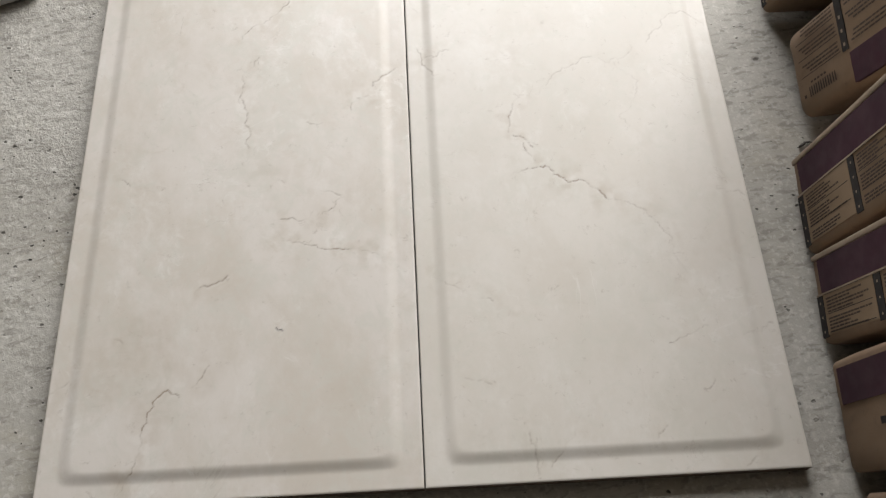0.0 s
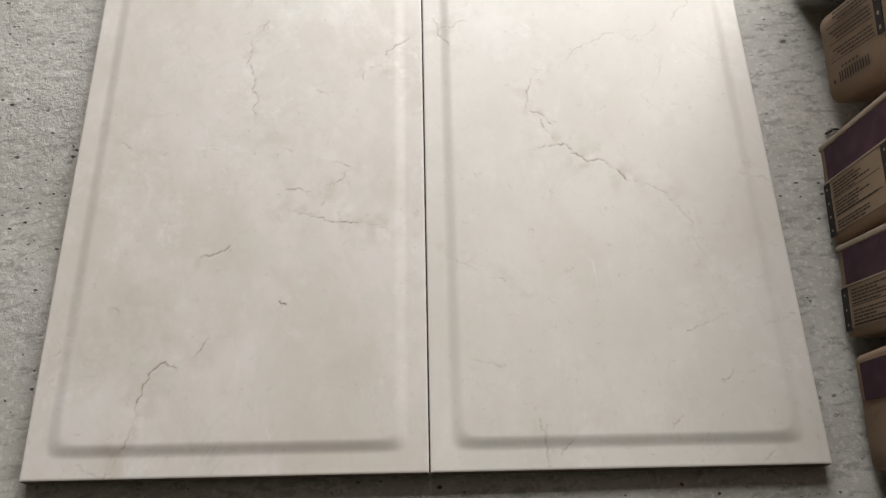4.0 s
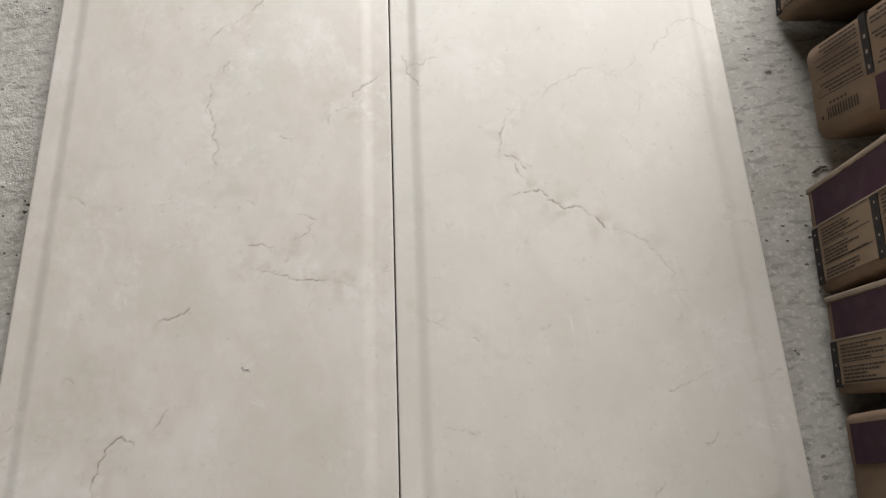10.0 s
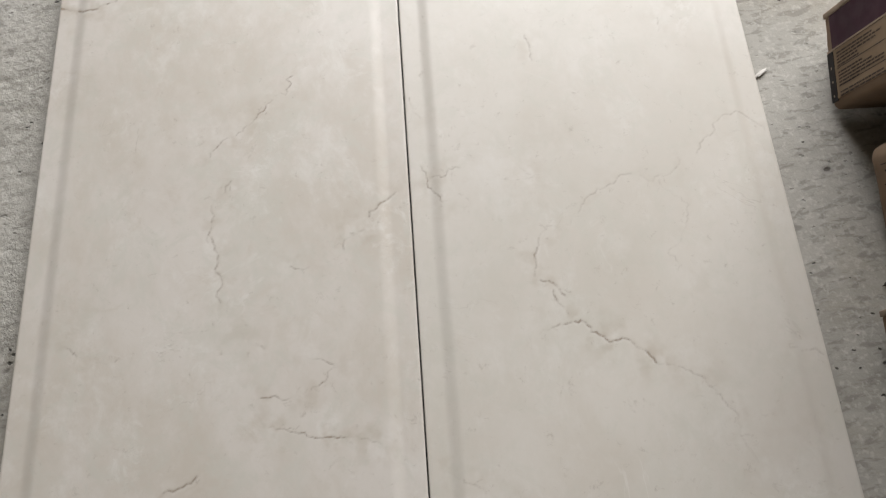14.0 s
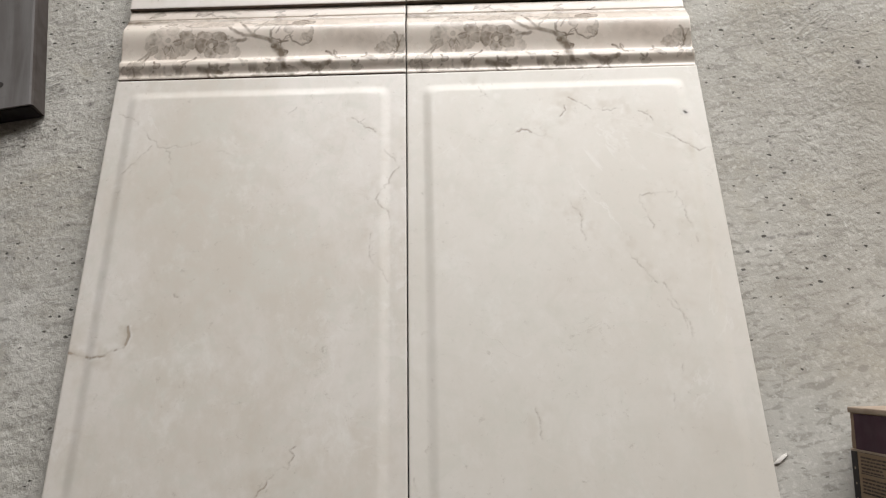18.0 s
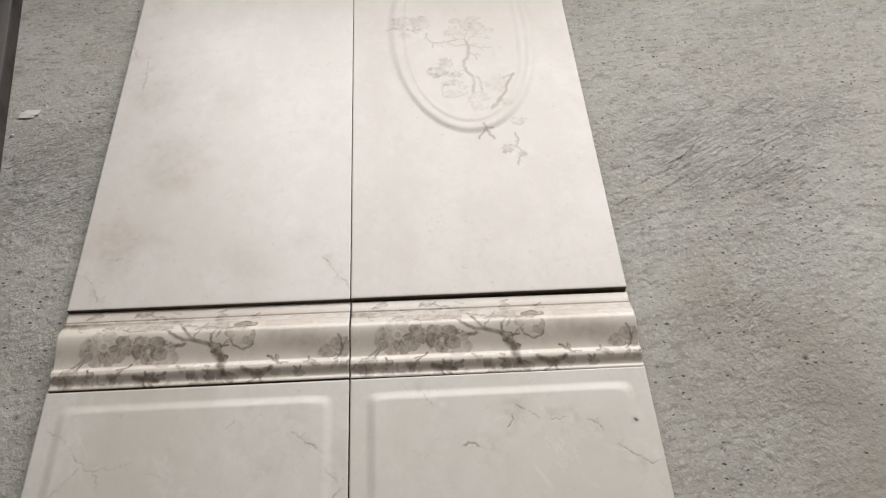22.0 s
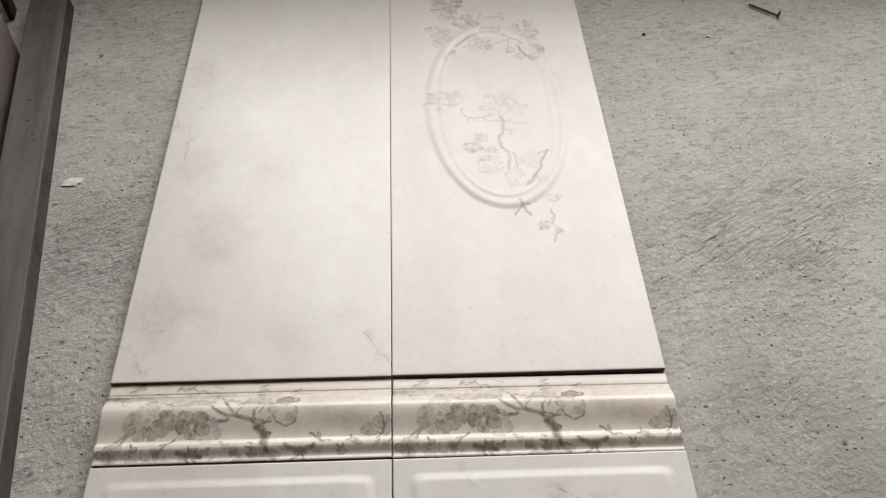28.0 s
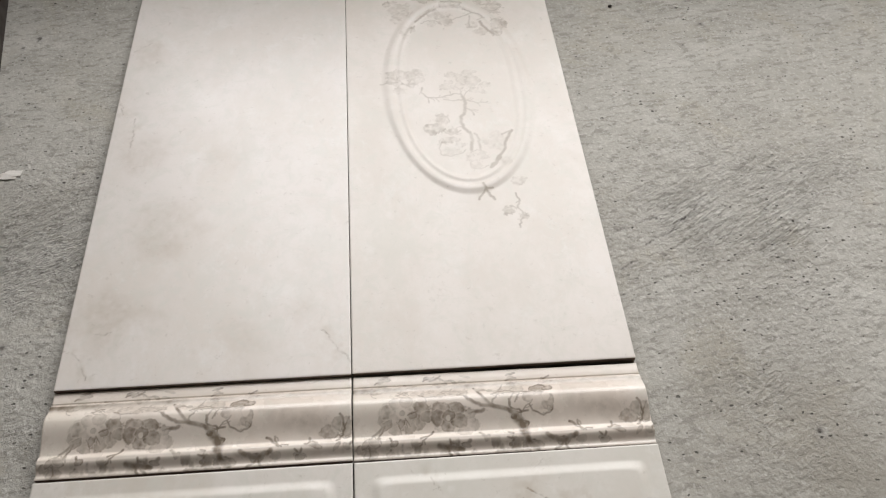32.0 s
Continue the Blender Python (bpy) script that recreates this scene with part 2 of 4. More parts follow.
CARDBOARD = worn("brown_cardboard", (0.256, 0.174, 0.110), (0.190, 0.125, 0.080), 0.85, 9, stretch=(0, 1, 1))
PANEL = worn("tan_printed_panel", (0.287, 0.203, 0.129), (0.238, 0.163, 0.099), 0.8, 12)
CARD_EDGE = worn("pale_cardboard_edge", (0.358, 0.278, 0.208), (0.283, 0.216, 0.159), 0.9, 30)
PURPLE = worn("purple_print", (0.058, 0.019, 0.034), (0.042, 0.014, 0.025), 0.9, 14)
BLACK_INK = worn("black_print", (0.022, 0.019, 0.018), (0.032, 0.027, 0.024), 0.92, 20)
BROWN_INK = worn("brown_text_print", (0.055, 0.037, 0.027), (0.08, 0.054, 0.038), 0.85, 30)
RUSTED = worn("rust_brown_steel_edge", (0.06, 0.049, 0.042), (0.034, 0.024, 0.019), 0.85, 18, stretch=(0, 3, 0.6))
STEEL = worn("grey_painted_steel", (0.128, 0.12, 0.115), (0.075, 0.066, 0.06), 0.78, 5, stretch=(0, 6, 0.6))
REDWOOD = worn("red_brown_timber", (0.135, 0.103, 0.096), (0.08, 0.058, 0.052), 0.7, 6, stretch=(0, 8, 0.5))
BAG_WHITE = worn("white_plastic_sack", (0.66, 0.65, 0.63), (0.56, 0.55, 0.53), 0.4, 8)
BAG_BLUE = worn("blue_plastic_print", (0.05, 0.06, 0.22), (0.04, 0.05, 0.17), 0.4, 8)
CHIP = worn("white_ceramic_chip", (0.72, 0.69, 0.64), (0.62, 0.58, 0.52), 0.8, 60)
RUST = worn("rusty_nail", (0.09, 0.065, 0.05), (0.05, 0.036, 0.03), 0.7, 90, metal=0.4)
STONE = worn("dark_grit", (0.07, 0.06, 0.052), (0.04, 0.035, 0.03), 0.9, 120)
SOOT = worn("black_rubber_core", (0.022, 0.018, 0.016), (0.014, 0.012, 0.011), 0.9, 25)
STRIPE_W = worn("white_painted_slat", (0.6, 0.59, 0.57), (0.45, 0.44, 0.42), 0.6, 20)
CLAY = worn("fired_clay_body", (0.17, 0.125, 0.095), (0.12, 0.09, 0.07), 0.9, 40)


# ---- builders ----
def thing(name, label, category, at=None, group="", kind=""):
    ob = new(name)
    ob.empty_display_size = 0.05
    if at is not None:
        ob.matrix_world = at
    return tagged(ob, label, category, group, kind)


def part(name, bm, mat, parent=None, label=""):
    me = bpy.data.meshes.new(name)
    bm.to_mesh(me)
    bm.free()
    me.materials.append(mat)
    ob = new(name, me)
    if parent:
        ob.parent = parent
    return tagged(ob, label)


def block(x0, x1, y0, y1, z0, z1, bevel=0.0, segments=2):
    bm = bmesh.new()
    bmesh.ops.create_cube(bm, size=1)
    for v in bm.verts:
        v.co = Vector((x1 if v.co.x > 0 else x0, y1 if v.co.y > 0 else y0, z1 if v.co.z > 0 else z0))
    if bevel:
        bmesh.ops.bevel(bm, geom=bm.edges[:] + bm.verts[:], offset=bevel, segments=segments, profile=0.5, affect="EDGES")
        for f in bm.faces:
            f.smooth = True
    return bm


def vnoise(x, y, seed, octaves=4):
    """Smooth value noise on arrays, about -1 to 1."""
    rng = np.random.RandomState(seed)
    table = rng.rand(64, 64)
    out, amp, total = 0.0, 1.0, 0.0
    for _ in range(octaves):
        i, j = np.floor(x).astype(int), np.floor(y).astype(int)
        u, v = x - i, y - j
        u, v = u * u * (3 - 2 * u), v * v * (3 - 2 * v)
        a, b = table[i % 64, j % 64], table[(i + 1) % 64, j % 64]
        c, d = table[i % 64, (j + 1) % 64], table[(i + 1) % 64, (j + 1) % 64]
        out = out + amp * ((a * (1 - u) + b * u) * (1 - v) + (c * (1 - u) + d * u) * v)
        total += amp
        x, y, amp = x * 2.03 + 17.1, y * 2.03 + 5.7, amp * 0.5
    return out / total * 2 - 1


def step(d, lo, hi):
    k = np.clip((d - lo) / (hi - lo), 0, 1)
    return k * k * (3 - 2 * k)


def stain(sheet, radius, dark, cx, cy):
    """A soft uneven tan cloud in the glaze, in millimetres."""
    x, y = sheet.x * 1e3 - cx, sheet.y * 1e3 - cy
    ragged = 0.55 * vnoise(sheet.x * 22 + cx, sheet.y * 22, 31, 5)
    sheet.ink = np.maximum(sheet.ink, dark * (1 - step(np.hypot(x, y) / radius + ragged, 0.15, 1.0)) * (0.75 + 0.5 * vnoise(sheet.x * 120, sheet.y * 120, 32, 3)))


class Sheet:
    """A tile's face: a fine grid in metres with height and printed marks."""

    def __init__(self, w, h, cell):
        rim = np.array([0, 0.0006, 0.0014])
        xs = np.concatenate((rim, np.linspace(0.0026, w - 0.0026, int(w / cell)), w - rim[::-1]))
        ys = np.concatenate((rim, np.linspace(0.0026, h - 0.0026, int(h / cell)), h - rim[::-1]))
        self.w, self.h, self.xs, self.ys = w, h, xs, ys
        self.x, self.y = np.meshgrid(xs, ys)
        self.z = np.zeros_like(self.x)
        self.vein, self.ink, self.speck, self.pale = (np.zeros_like(self.x) for _ in range(4))
        self.rng = np.random.RandomState(int(w * 1e3) + int(h * 1e3))

    def rim(self, drop=0.0005):
        d = np.minimum(np.minimum(self.x, self.w - self.x), np.minimum(self.y, self.h - self.y))
        self.z -= drop * (1 - step(d, 0, 0.0012))


def cloud(sheet, p, dark):
    """Tan and milky mottling that runs along a vein through the points p, in metres."""
    for a, b in zip(p, p[1:]):
        lo, hi = np.minimum(a, b) - 0.03, np.maximum(a, b) + 0.03
        i0, i1 = np.searchsorted(sheet.xs, (lo[0], hi[0]))
        j0, j1 = np.searchsorted(sheet.ys, (lo[1], hi[1]))
        if i1 <= i0 or j1 <= j0:
            continue
        gx, gy = sheet.x[j0:j1, i0:i1], sheet.y[j0:j1, i0:i1]
        x, y, d = gx - a[0], gy - a[1], b - a
        k = np.clip((x * d[0] + y * d[1]) / max(d @ d, 1e-9), 0, 1)
        r = np.hypot(x - k * d[0], y - k * d[1]) / 0.020
        tan = np.exp(-r * r) * step(vnoise(gx * 65, gy * 65, 51, 4), -0.05, 0.6)
        milk = np.exp(-r * r) * step(vnoise(gx * 90 + 7, gy * 90, 52, 4), 0.1, 0.55)
        sheet.ink[j0:j1, i0:i1] = np.maximum(sheet.ink[j0:j1, i0:i1], 0.30 * min(dark, 1.0) * tan)
        sheet.pale[j0:j1, i0:i1] = np.maximum(sheet.pale[j0:j1, i0:i1], 0.25 * min(dark, 1.0) * milk)


def stroke(sheet, width, dark, *xy, spurs=True):
    """A printed vein or twig through points in millimetres, with a wandering line and uneven weight."""
    p = np.reshape(xy, (-1, 2)) / 1000.0
    field = sheet.ink if sheet.inked else sheet.vein
    if not sheet.inked and dark <= 2 and spurs:
        cloud(sheet, p, dark)
    if dark > 2:
        field, dark = sheet.speck, 0.9
    q = [p[0]]
    jag = 0.8 if sheet.inked else 1.4
    for a, b in zip(p, p[1:]):
        length = np.hypot(*(b - a))
        n = max(2, int(length / 0.0035))
        side = np.array((a[1] - b[1], b[0] - a[0])) / max(length, 1e-6)
        swing = np.convolve(sheet.rng.randn(n + 5), np.ones(4) / 2, "valid")
        for k in range(1, n + 1):
            hold = max(0.0, math.sin(math.pi * k / n)) ** 0.5
            q.append(a + (b - a) * k / n + jag * hold * (side * swing[k] * 0.0011 + sheet.rng.randn(2) * 0.0006))
    wander = np.convolve(sheet.rng.rand(len(q) + 6), np.ones(5) / 5, "valid")
    wander = np.clip((wander - 0.5) * 4.2 + 0.7, 0.12, 1.4)
    w = width / 1000.0 * (1.35 if sheet.inked else 0.68)
    if spurs and dark < 2:
        for a, b in zip(q, q[1:]):
            if sheet.inked and width > 1.0:
                break
            if sheet.rng.rand() < (0.16 if sheet.inked else 0.10):
                turn = math.atan2(b[1] - a[1], b[0] - a[0]) + sheet.rng.choice((-1, 1)) * sheet.rng.uniform(0.5, 1.1)
                go = sheet.rng.uniform(4, 13)
                stroke(sheet, width * 0.6, dark * (0.85 if sheet.inked else 0.5), a[0] * 1e3, a[1] * 1e3, a[0] * 1e3 + go * math.cos(turn), a[1] * 1e3 + go * math.sin(turn), spurs=False)
    for (a, b), some in zip(zip(q, q[1:]), wander):
        weight = dark * (0.95 if sheet.inked or field is sheet.speck else some)
        lo, hi = np.minimum(a, b) - 4 * w, np.maximum(a, b) + 4 * w
        i0, i1 = np.searchsorted(sheet.xs, (lo[0], hi[0]))
        j0, j1 = np.searchsorted(sheet.ys, (lo[1], hi[1]))
        if i1 <= i0 or j1 <= j0:
            continue
        x, y = sheet.x[j0:j1, i0:i1] - a[0], sheet.y[j0:j1, i0:i1] - a[1]
        d = b - a
        k = np.clip((x * d[0] + y * d[1]) / max(d @ d, 1e-9), 0, 1)
        r = np.hypot(x - k * d[0], y - k * d[1]) / w
        mark = weight * (np.exp(-(r * 0.85) ** 4) if sheet.inked else 1.12 * np.exp(-r * r) + 0.14 * np.exp(-r * r / 12))
        field[j0:j1, i0:i1] = np.maximum(field[j0:j1, i0:i1], mark)
        if not sheet.inked and field is sheet.vein:
            side = np.array((d[1], -d[0])) / max(np.hypot(*d), 1e-9) * 2.2 * w
            r2 = np.hypot(x - k * d[0] - side[0], y - k * d[1] - side[1]) / (1.5 * w)
            sheet.pale[j0:j1, i0:i1] = np.maximum(sheet.pale[j0:j1, i0:i1], 0.32 * weight * np.exp(-r2 * r2))


def petal(sheet, tone, rx, ry, turn, cx, cy):
    """A flat printed wash with a ragged edge and a thin pale rim over what lies beneath, in millimetres."""
    rx, ry, cx, cy = rx / 1000.0, ry / 1000.0, cx / 1000.0, cy / 1000.0
    reach = 1.6 * max(rx, ry)
    i0, i1 = np.searchsorted(sheet.xs, (cx - reach, cx + reach))
    j0, j1 = np.searchsorted(sheet.ys, (cy - reach, cy + reach))
    if i1 <= i0 or j1 <= j0:
        return
    gx, gy = sheet.x[j0:j1, i0:i1], sheet.y[j0:j1, i0:i1]
    c, s = math.cos(radians(turn)), math.sin(radians(turn))
    x, y = gx - cx, gy - cy
    fine = 1 / max(0.004, 0.45 * min(rx, ry))
    ragged = sheet.ragged * vnoise(gx * fine + cx * 900, gy * fine, 5, 5)
    d = np.hypot((x * c + y * s) / rx, (y * c - x * s) / ry) + ragged
    inside, around = 1 - step(d, 0.86, 1.02), 1 - step(d, 1.0, 1.2)
    wash = tone * (0.82 + 0.30 * step(d, 0.55, 0.95) + sheet.patchy * vnoise(gx * 170 + cy * 700, gy * 170, 7, 3))
    under = sheet.ink[j0:j1, i0:i1]
    sheet.ink[j0:j1, i0:i1] = np.clip(under * (1 - inside) * (1 - 0.45 * around) + inside * wash, 0, 1)


def tile_mesh(name, sheet, thick, mat, below=0.0):
    """Turns a sheet into a solid tile: face, sides and back."""
    ny, nx = sheet.x.shape
    top = np.stack((sheet.x, sheet.y, thick + sheet.z), -1).reshape(-1, 3)
    idx = np.arange(nx * ny).reshape(ny, nx)
    faces = np.stack((idx[:-1, :-1], idx[:-1, 1:], idx[1:, 1:], idx[1:, :-1]), -1).reshape(-1, 4)
    ring = np.concatenate((idx[0, :-1], idx[:-1, -1], idx[-1, :0:-1], idx[:0:-1, 0]))
    n, base = len(ring), len(top)
    upper = top[ring]
    lower = upper.copy()
    lower[:, 2] = -below
    k = np.arange(n)
    k2 = (k + 1) % n
    sides = np.stack((base + k, base + n + k, base + n + k2, base + k2), -1)
    co = np.concatenate((top, upper, lower))
    quads = np.concatenate((faces, sides))
    me = bpy.data.meshes.new(name)
    me.vertices.add(len(co))
    me.vertices.foreach_set("co", co.astype(np.float32).ravel())
    loops = len(quads) * 4 + n
    me.loops.add(loops)
    me.loops.foreach_set("vertex_index", np.concatenate((quads.ravel(), base + n + k[::-1])).astype(np.int32))
    me.polygons.add(len(quads) + 1)
    me.polygons.foreach_set("loop_start", np.concatenate((np.arange(len(quads)) * 4, [len(quads) * 4])).astype(np.int32))
    smooth = np.zeros(len(quads) + 1, bool)
    smooth[: len(faces)] = True
    me.polygons.foreach_set("use_smooth", smooth)
    for key, field in (("vein", sheet.vein), ("ink", sheet.ink), ("speck", sheet.speck), ("pale", sheet.pale)):
        at = me.attributes.new(key, "FLOAT", "POINT")
        data = np.zeros(len(co), np.float32)
        data[: len(top)] = field.ravel()
        at.data.foreach_set("value", data)
    me.update(calc_edges=True)
    me.validate()
    me.materials.append(mat)
    me.materials.append(CLAY)
    slots = np.ones(len(quads) + 1, np.int32)
    slots[: len(faces)] = 0
    me.polygons.foreach_set("material_index", slots)
    return new(name, me)


# ---- the room ----
def floor_sheet():
    xs = np.concatenate(([-SIDE, -1.6], np.arange(-0.86, -0.385, 0.0032), np.arange(-0.38, 0.385, 0.03), np.arange(0.386, 1.27, 0.0032), [2.0, SIDE]))
    ys = np.concatenate(([BACK, -1.2], np.arange(-0.26, 2.43, 0.0032), [2.6, WALL_Y]))
    s = Sheet(0.1, 0.1, 0.02)
    s.xs, s.ys = xs, ys
    s.x, s.y = np.meshgrid(xs, ys)
    x, y = s.x, s.y
    s.vein, s.speck, s.pale = np.zeros_like(x), np.zeros_like(x), np.zeros_like(x)
    fine = step(np.minimum(np.minimum(x + 0.86, 1.26 - x), np.minimum(y + 0.26, 2.42 - y)), 0, 0.06)
    c, d = math.cos(radians(32)), math.sin(radians(32))
    u, v = x * c + y * d, -x * d + y * c
    patch = np.maximum(np.exp(-(((x - 0.62) / 0.22) ** 2 + ((y - 1.60) / 0.22) ** 2)) * 1.3, 0.25 * step(vnoise(x * 2.6 + 3, y * 2.6, 8, 2), 0.3, 0.7))
    far = 1 - 0.85 * step(y, 1.6, 2.0)
    worked = 0.20 + far * (0.35 * step(y, 0.75, 1.25) + 0.30 * step(-x, 0.0, 0.3) * step(y, 0.1, 0.6)) + 0.38 * np.clip(patch, 0, 1)
    s.ink = np.clip((0.3 + (worked - 0.3) * fine) * (0.85 + 0.5 * fine * vnoise(x * 7, y * 7, 14, 3)), 0, 1)
    wave = vnoise(u * 22, v * 150, 3, 3) * patch
    grain = vnoise(x * 95, y * 95, 4, 3)
    ud, vd = x * 0.8 - y * 0.6, x * 0.6 + y * 0.8
    drag = vnoise(ud * 32 + 40, vd * 105, 6, 3) * np.maximum(step(vnoise(x * 4, y * 4, 33, 2), -0.1, 0.4), 1.0 * step(-x, 0.3, 0.45))
    s.speck = 0.6 * fine * step(vnoise(x * 6 + 2, y * 6, 41, 4) + 0.9 * np.exp(-(((x - 0.75) / 0.40) ** 2 + ((y - 0.98) / 0.25) ** 2)), 0.2, 1.3)
    s.z = fine * (0.0012 * wave + s.ink * (0.0006 * grain + 0.0006 * drag) + 0.0012 * vnoise(x * 3, y * 3, 9, 2) - 0.002)
    s.inked = False
    for sx, sy, r, k in ((0.632, 1.21, 5, 0.8), (-0.495, 1.413, 5, 0.8), (-0.485, 1.2, 4, 0.5), (0.459, 0.533, 3, 1), (0.443, 0.427, 3, 0.7), (0.706, 2.096, 4, 0.4),
                         (-0.419, 0.369, 2, 1), (-0.418, 0.532, 2, 1), (-0.442, 1.175, 3, 0.8), (-0.61, 2.08, 3, 1), (0.9, 1.55, 4, 0.3), (0.461, 2.157, 2, 1), (-0.586, 2.108, 3.5, 1), (-0.638, 2.209, 3, 0.6), (-0.642, 2.255, 5, 0.7), (-0.615, 2.25, 6, 0.6)):
        stroke(s, r, k, sx * 1000, sy * 1000, sx * 1000 + 3, sy * 1000 + 1)
    stroke(s, 1.5, 0.9, 430, 935, 445, 940)
    stroke(s, 1.2, 0.5, 445, 940, 500, 944, 545, 938)
    stroke(s, 1.2, 0.5, 480, 1085, 500, 1065, 508, 1040)
    stroke(s, 1.2, 0.6, 925, 1490, 932, 1440)
    stroke(s, 1.2, 0.5, -640, 2235, -560, 2250)
    stroke(s, 1.6, 0.7, 469, 1544, 515, 1569, 603, 1648)
    stroke(s, 1.6, 0.7, 409, 1495, 446, 1512)
    stroke(s, 1.6, 0.6, 409, 1427, 475, 1448)
    stroke(s, 1.5, 0.55, 422, 1573, 497, 1599)
    stroke(s, 1.5, 0.5, 517, 1539, 571, 1577)
    stroke(s, 1.6, 0.6, -443, 1469, -417, 1448)
    stroke(s, 1.8, 0.6, -520, 1331, -493, 1314)
    stroke(s, 1.6, 0.5, -448, 1288, -411, 1286)
    stroke(s, 1.4, 0.5, -555, 1560, -509, 1554)
    stroke(s, 1.4, 0.45, -562, 1659, -538, 1582)
    stroke(s, 4, 0.35, 699, 2174, 706, 2174)
    stroke(s, 4, 0.35, 698, 2092, 711, 2097)
    stroke(s, 1.4, 0.6, -713, 2252, -673, 2256)
    return tile_mesh("floor", s, 0.0, CONCRETE, 0.05)


deck = floor_sheet()
deck.location.z = DECK
tagged(deck, "rough grey trowelled concrete floor", "floor", kind="structure")


def wall(name, boxes, mat, label, category="wall"):
    bm = bmesh.new()
    for b in boxes:
        other = block(*b)
        me = bpy.data.meshes.new("piece")
        other.to_mesh(me)
        other.free()
        bm.from_mesh(me)
        bpy.data.meshes.remove(me)
    tagged(part(name, bm, mat), label, category, kind="structure")


wall("wall_north", ((-SIDE, WIN[0], WALL_Y, WALL_Y + 0.2, -0.1, TOP), (WIN[1], SIDE, WALL_Y, WALL_Y + 0.2, -0.1, TOP),
                    (WIN[0], WIN[1], WALL_Y, WALL_Y + 0.2, -0.1, WIN[2]), (WIN[0], WIN[1], WALL_Y, WALL_Y + 0.2, WIN[3], TOP)), PLASTER, "plain grey plaster wall with a tall window opening")
# Unseen wall, added to block window light over the far floor; taller at left.
wall("added_shade_wall", ((-SIDE, -0.58, 2.56, 2.69, -0.1, 1.05), (-0.58, SIDE, 2.56, 2.69, -0.1, 0.45)), PLASTER, "unseen low wall added to shade the far floor")
wall("wall_south", ((-SIDE, SIDE, BACK - 0.2, BACK, -0.1, TOP),), PLASTER, "plain grey plaster wall")
wall("wall_west", ((-SIDE - 0.2, -SIDE, BACK - 0.2, WALL_Y + 0.2, -0.1, TOP),), PLASTER, "plain grey plaster wall")
wall("wall_east", ((SIDE, SIDE + 0.2, BACK - 0.2, WALL_Y + 0.2, -0.1, TOP),), PLASTER, "plain grey plaster wall")
wall("ceiling", ((-SIDE - 0.2, SIDE + 0.2, BACK - 0.2, WALL_Y + 0.2, TOP, TOP + 0.15),), CEILING, "plain pale plaster ceiling", "ceiling")

# ---- the wall tiles laid out on the floor ----
THICK = 0.0158
LOW = -0.0038


def panel_relief(s):
    """A shallow raised field inside a soft bevelled margin."""
    corner = 0.006
    dx, dy = np.minimum(s.x, s.w - s.x), np.minimum(s.y, s.h - s.y)
    d = -corner * np.log(np.exp(-dx / corner) + np.exp(-dy / corner))
    s.z += 0.0027 * step(d, 0.0195, 0.0345)


left = Sheet(0.3992, 1.199, 0.00125)
left.inked = False
stroke(left, 1.1, 0.7, 51, 382, 71, 371, 86, 365)
stroke(left, 1, 0.3, 86, 365, 99, 353, 112, 350)
stroke(left, 0.9, 0.9, 246, 293, 273, 283, 292, 277, 320, 275, 342, 272, 358, 265)
stroke(left, 0.9, 0.7, 244, 318, 258, 319, 271, 315, 290, 317, 300, 326, 309, 335, 315, 344)
stroke(left, 1, 0.5, 279, 357, 299, 353, 315, 346)
stroke(left, 1, 0.5, 222, 385, 239, 371, 247, 367)
stroke(left, 1.4, 0.6, 152, 232, 164, 236, 176, 242, 185, 248)
stroke(left, 0.9, 1.5, 82, 1, 83, 12, 85, 19, 96, 29, 102, 42, 106, 59, 107, 80, 109, 88, 115, 100, 118, 109, 129, 117, 138, 112, 141, 109)
stroke(left, 1, 0.6, 155, 119, 166, 133, 171, 142)
stroke(left, 1.2, 0.4, 0, 117, 12, 127, 20, 133)
stroke(left, 1.2, 0.35, 66, 178, 75, 173)
stroke(left, 1.2, 0.3, 54, 15, 74, 3, 82, 1)
stroke(left, 0.8, 3, 243, 182, 245, 179, 250, 178)
stroke(left, 1.1, 0.65, 181, 584, 192, 599, 204, 611, 216, 617, 228, 626, 237, 639, 246, 651, 255, 661, 268, 662, 274, 677, 275, 687)
stroke(left, 1.3, 0.6, 209, 557, 198, 539, 189, 528, 190, 510, 187, 495, 194, 478)
stroke(left, 1.3, 0.45, 194, 478, 198, 463, 202, 435, 202, 419)
stroke(left, 1, 0.5, 328, 468, 329, 479, 335, 486)
stroke(left, 1.2, 1.1, 335, 486, 350, 489)
stroke(left, 1.4, 0.6, 356, 504, 364, 513, 376, 524, 385, 532)
stroke(left, 1, 0.7, 273, 453, 282, 450, 292, 451)
stroke(left, 1.7, 1.7, 1, 805, 23, 799, 40, 798, 52, 805, 68, 812, 70, 826, 68, 835)
stroke(left, 1.2, 0.4, 355, 937, 353, 920)
stroke(left, 1.5, 0.5, 118, 875, 123, 871)
stroke(left, 1.2, 0.5, 301, 797, 303, 803)
stroke(left, 1.2, 0.45, 4, 1152, 25, 1138, 47, 1120, 61, 1099, 70, 1090, 83, 1085, 92, 1089, 110, 1088, 127, 1094)
stroke(left, 1.2, 0.4, 63, 1090, 48, 1070, 30, 1049)
stroke(left, 1.2, 0.35, 83, 1085, 91, 1061, 99, 1029, 101, 1009)
stroke(left, 1.2, 0.85, 327, 1126, 343, 1113, 359, 1102)
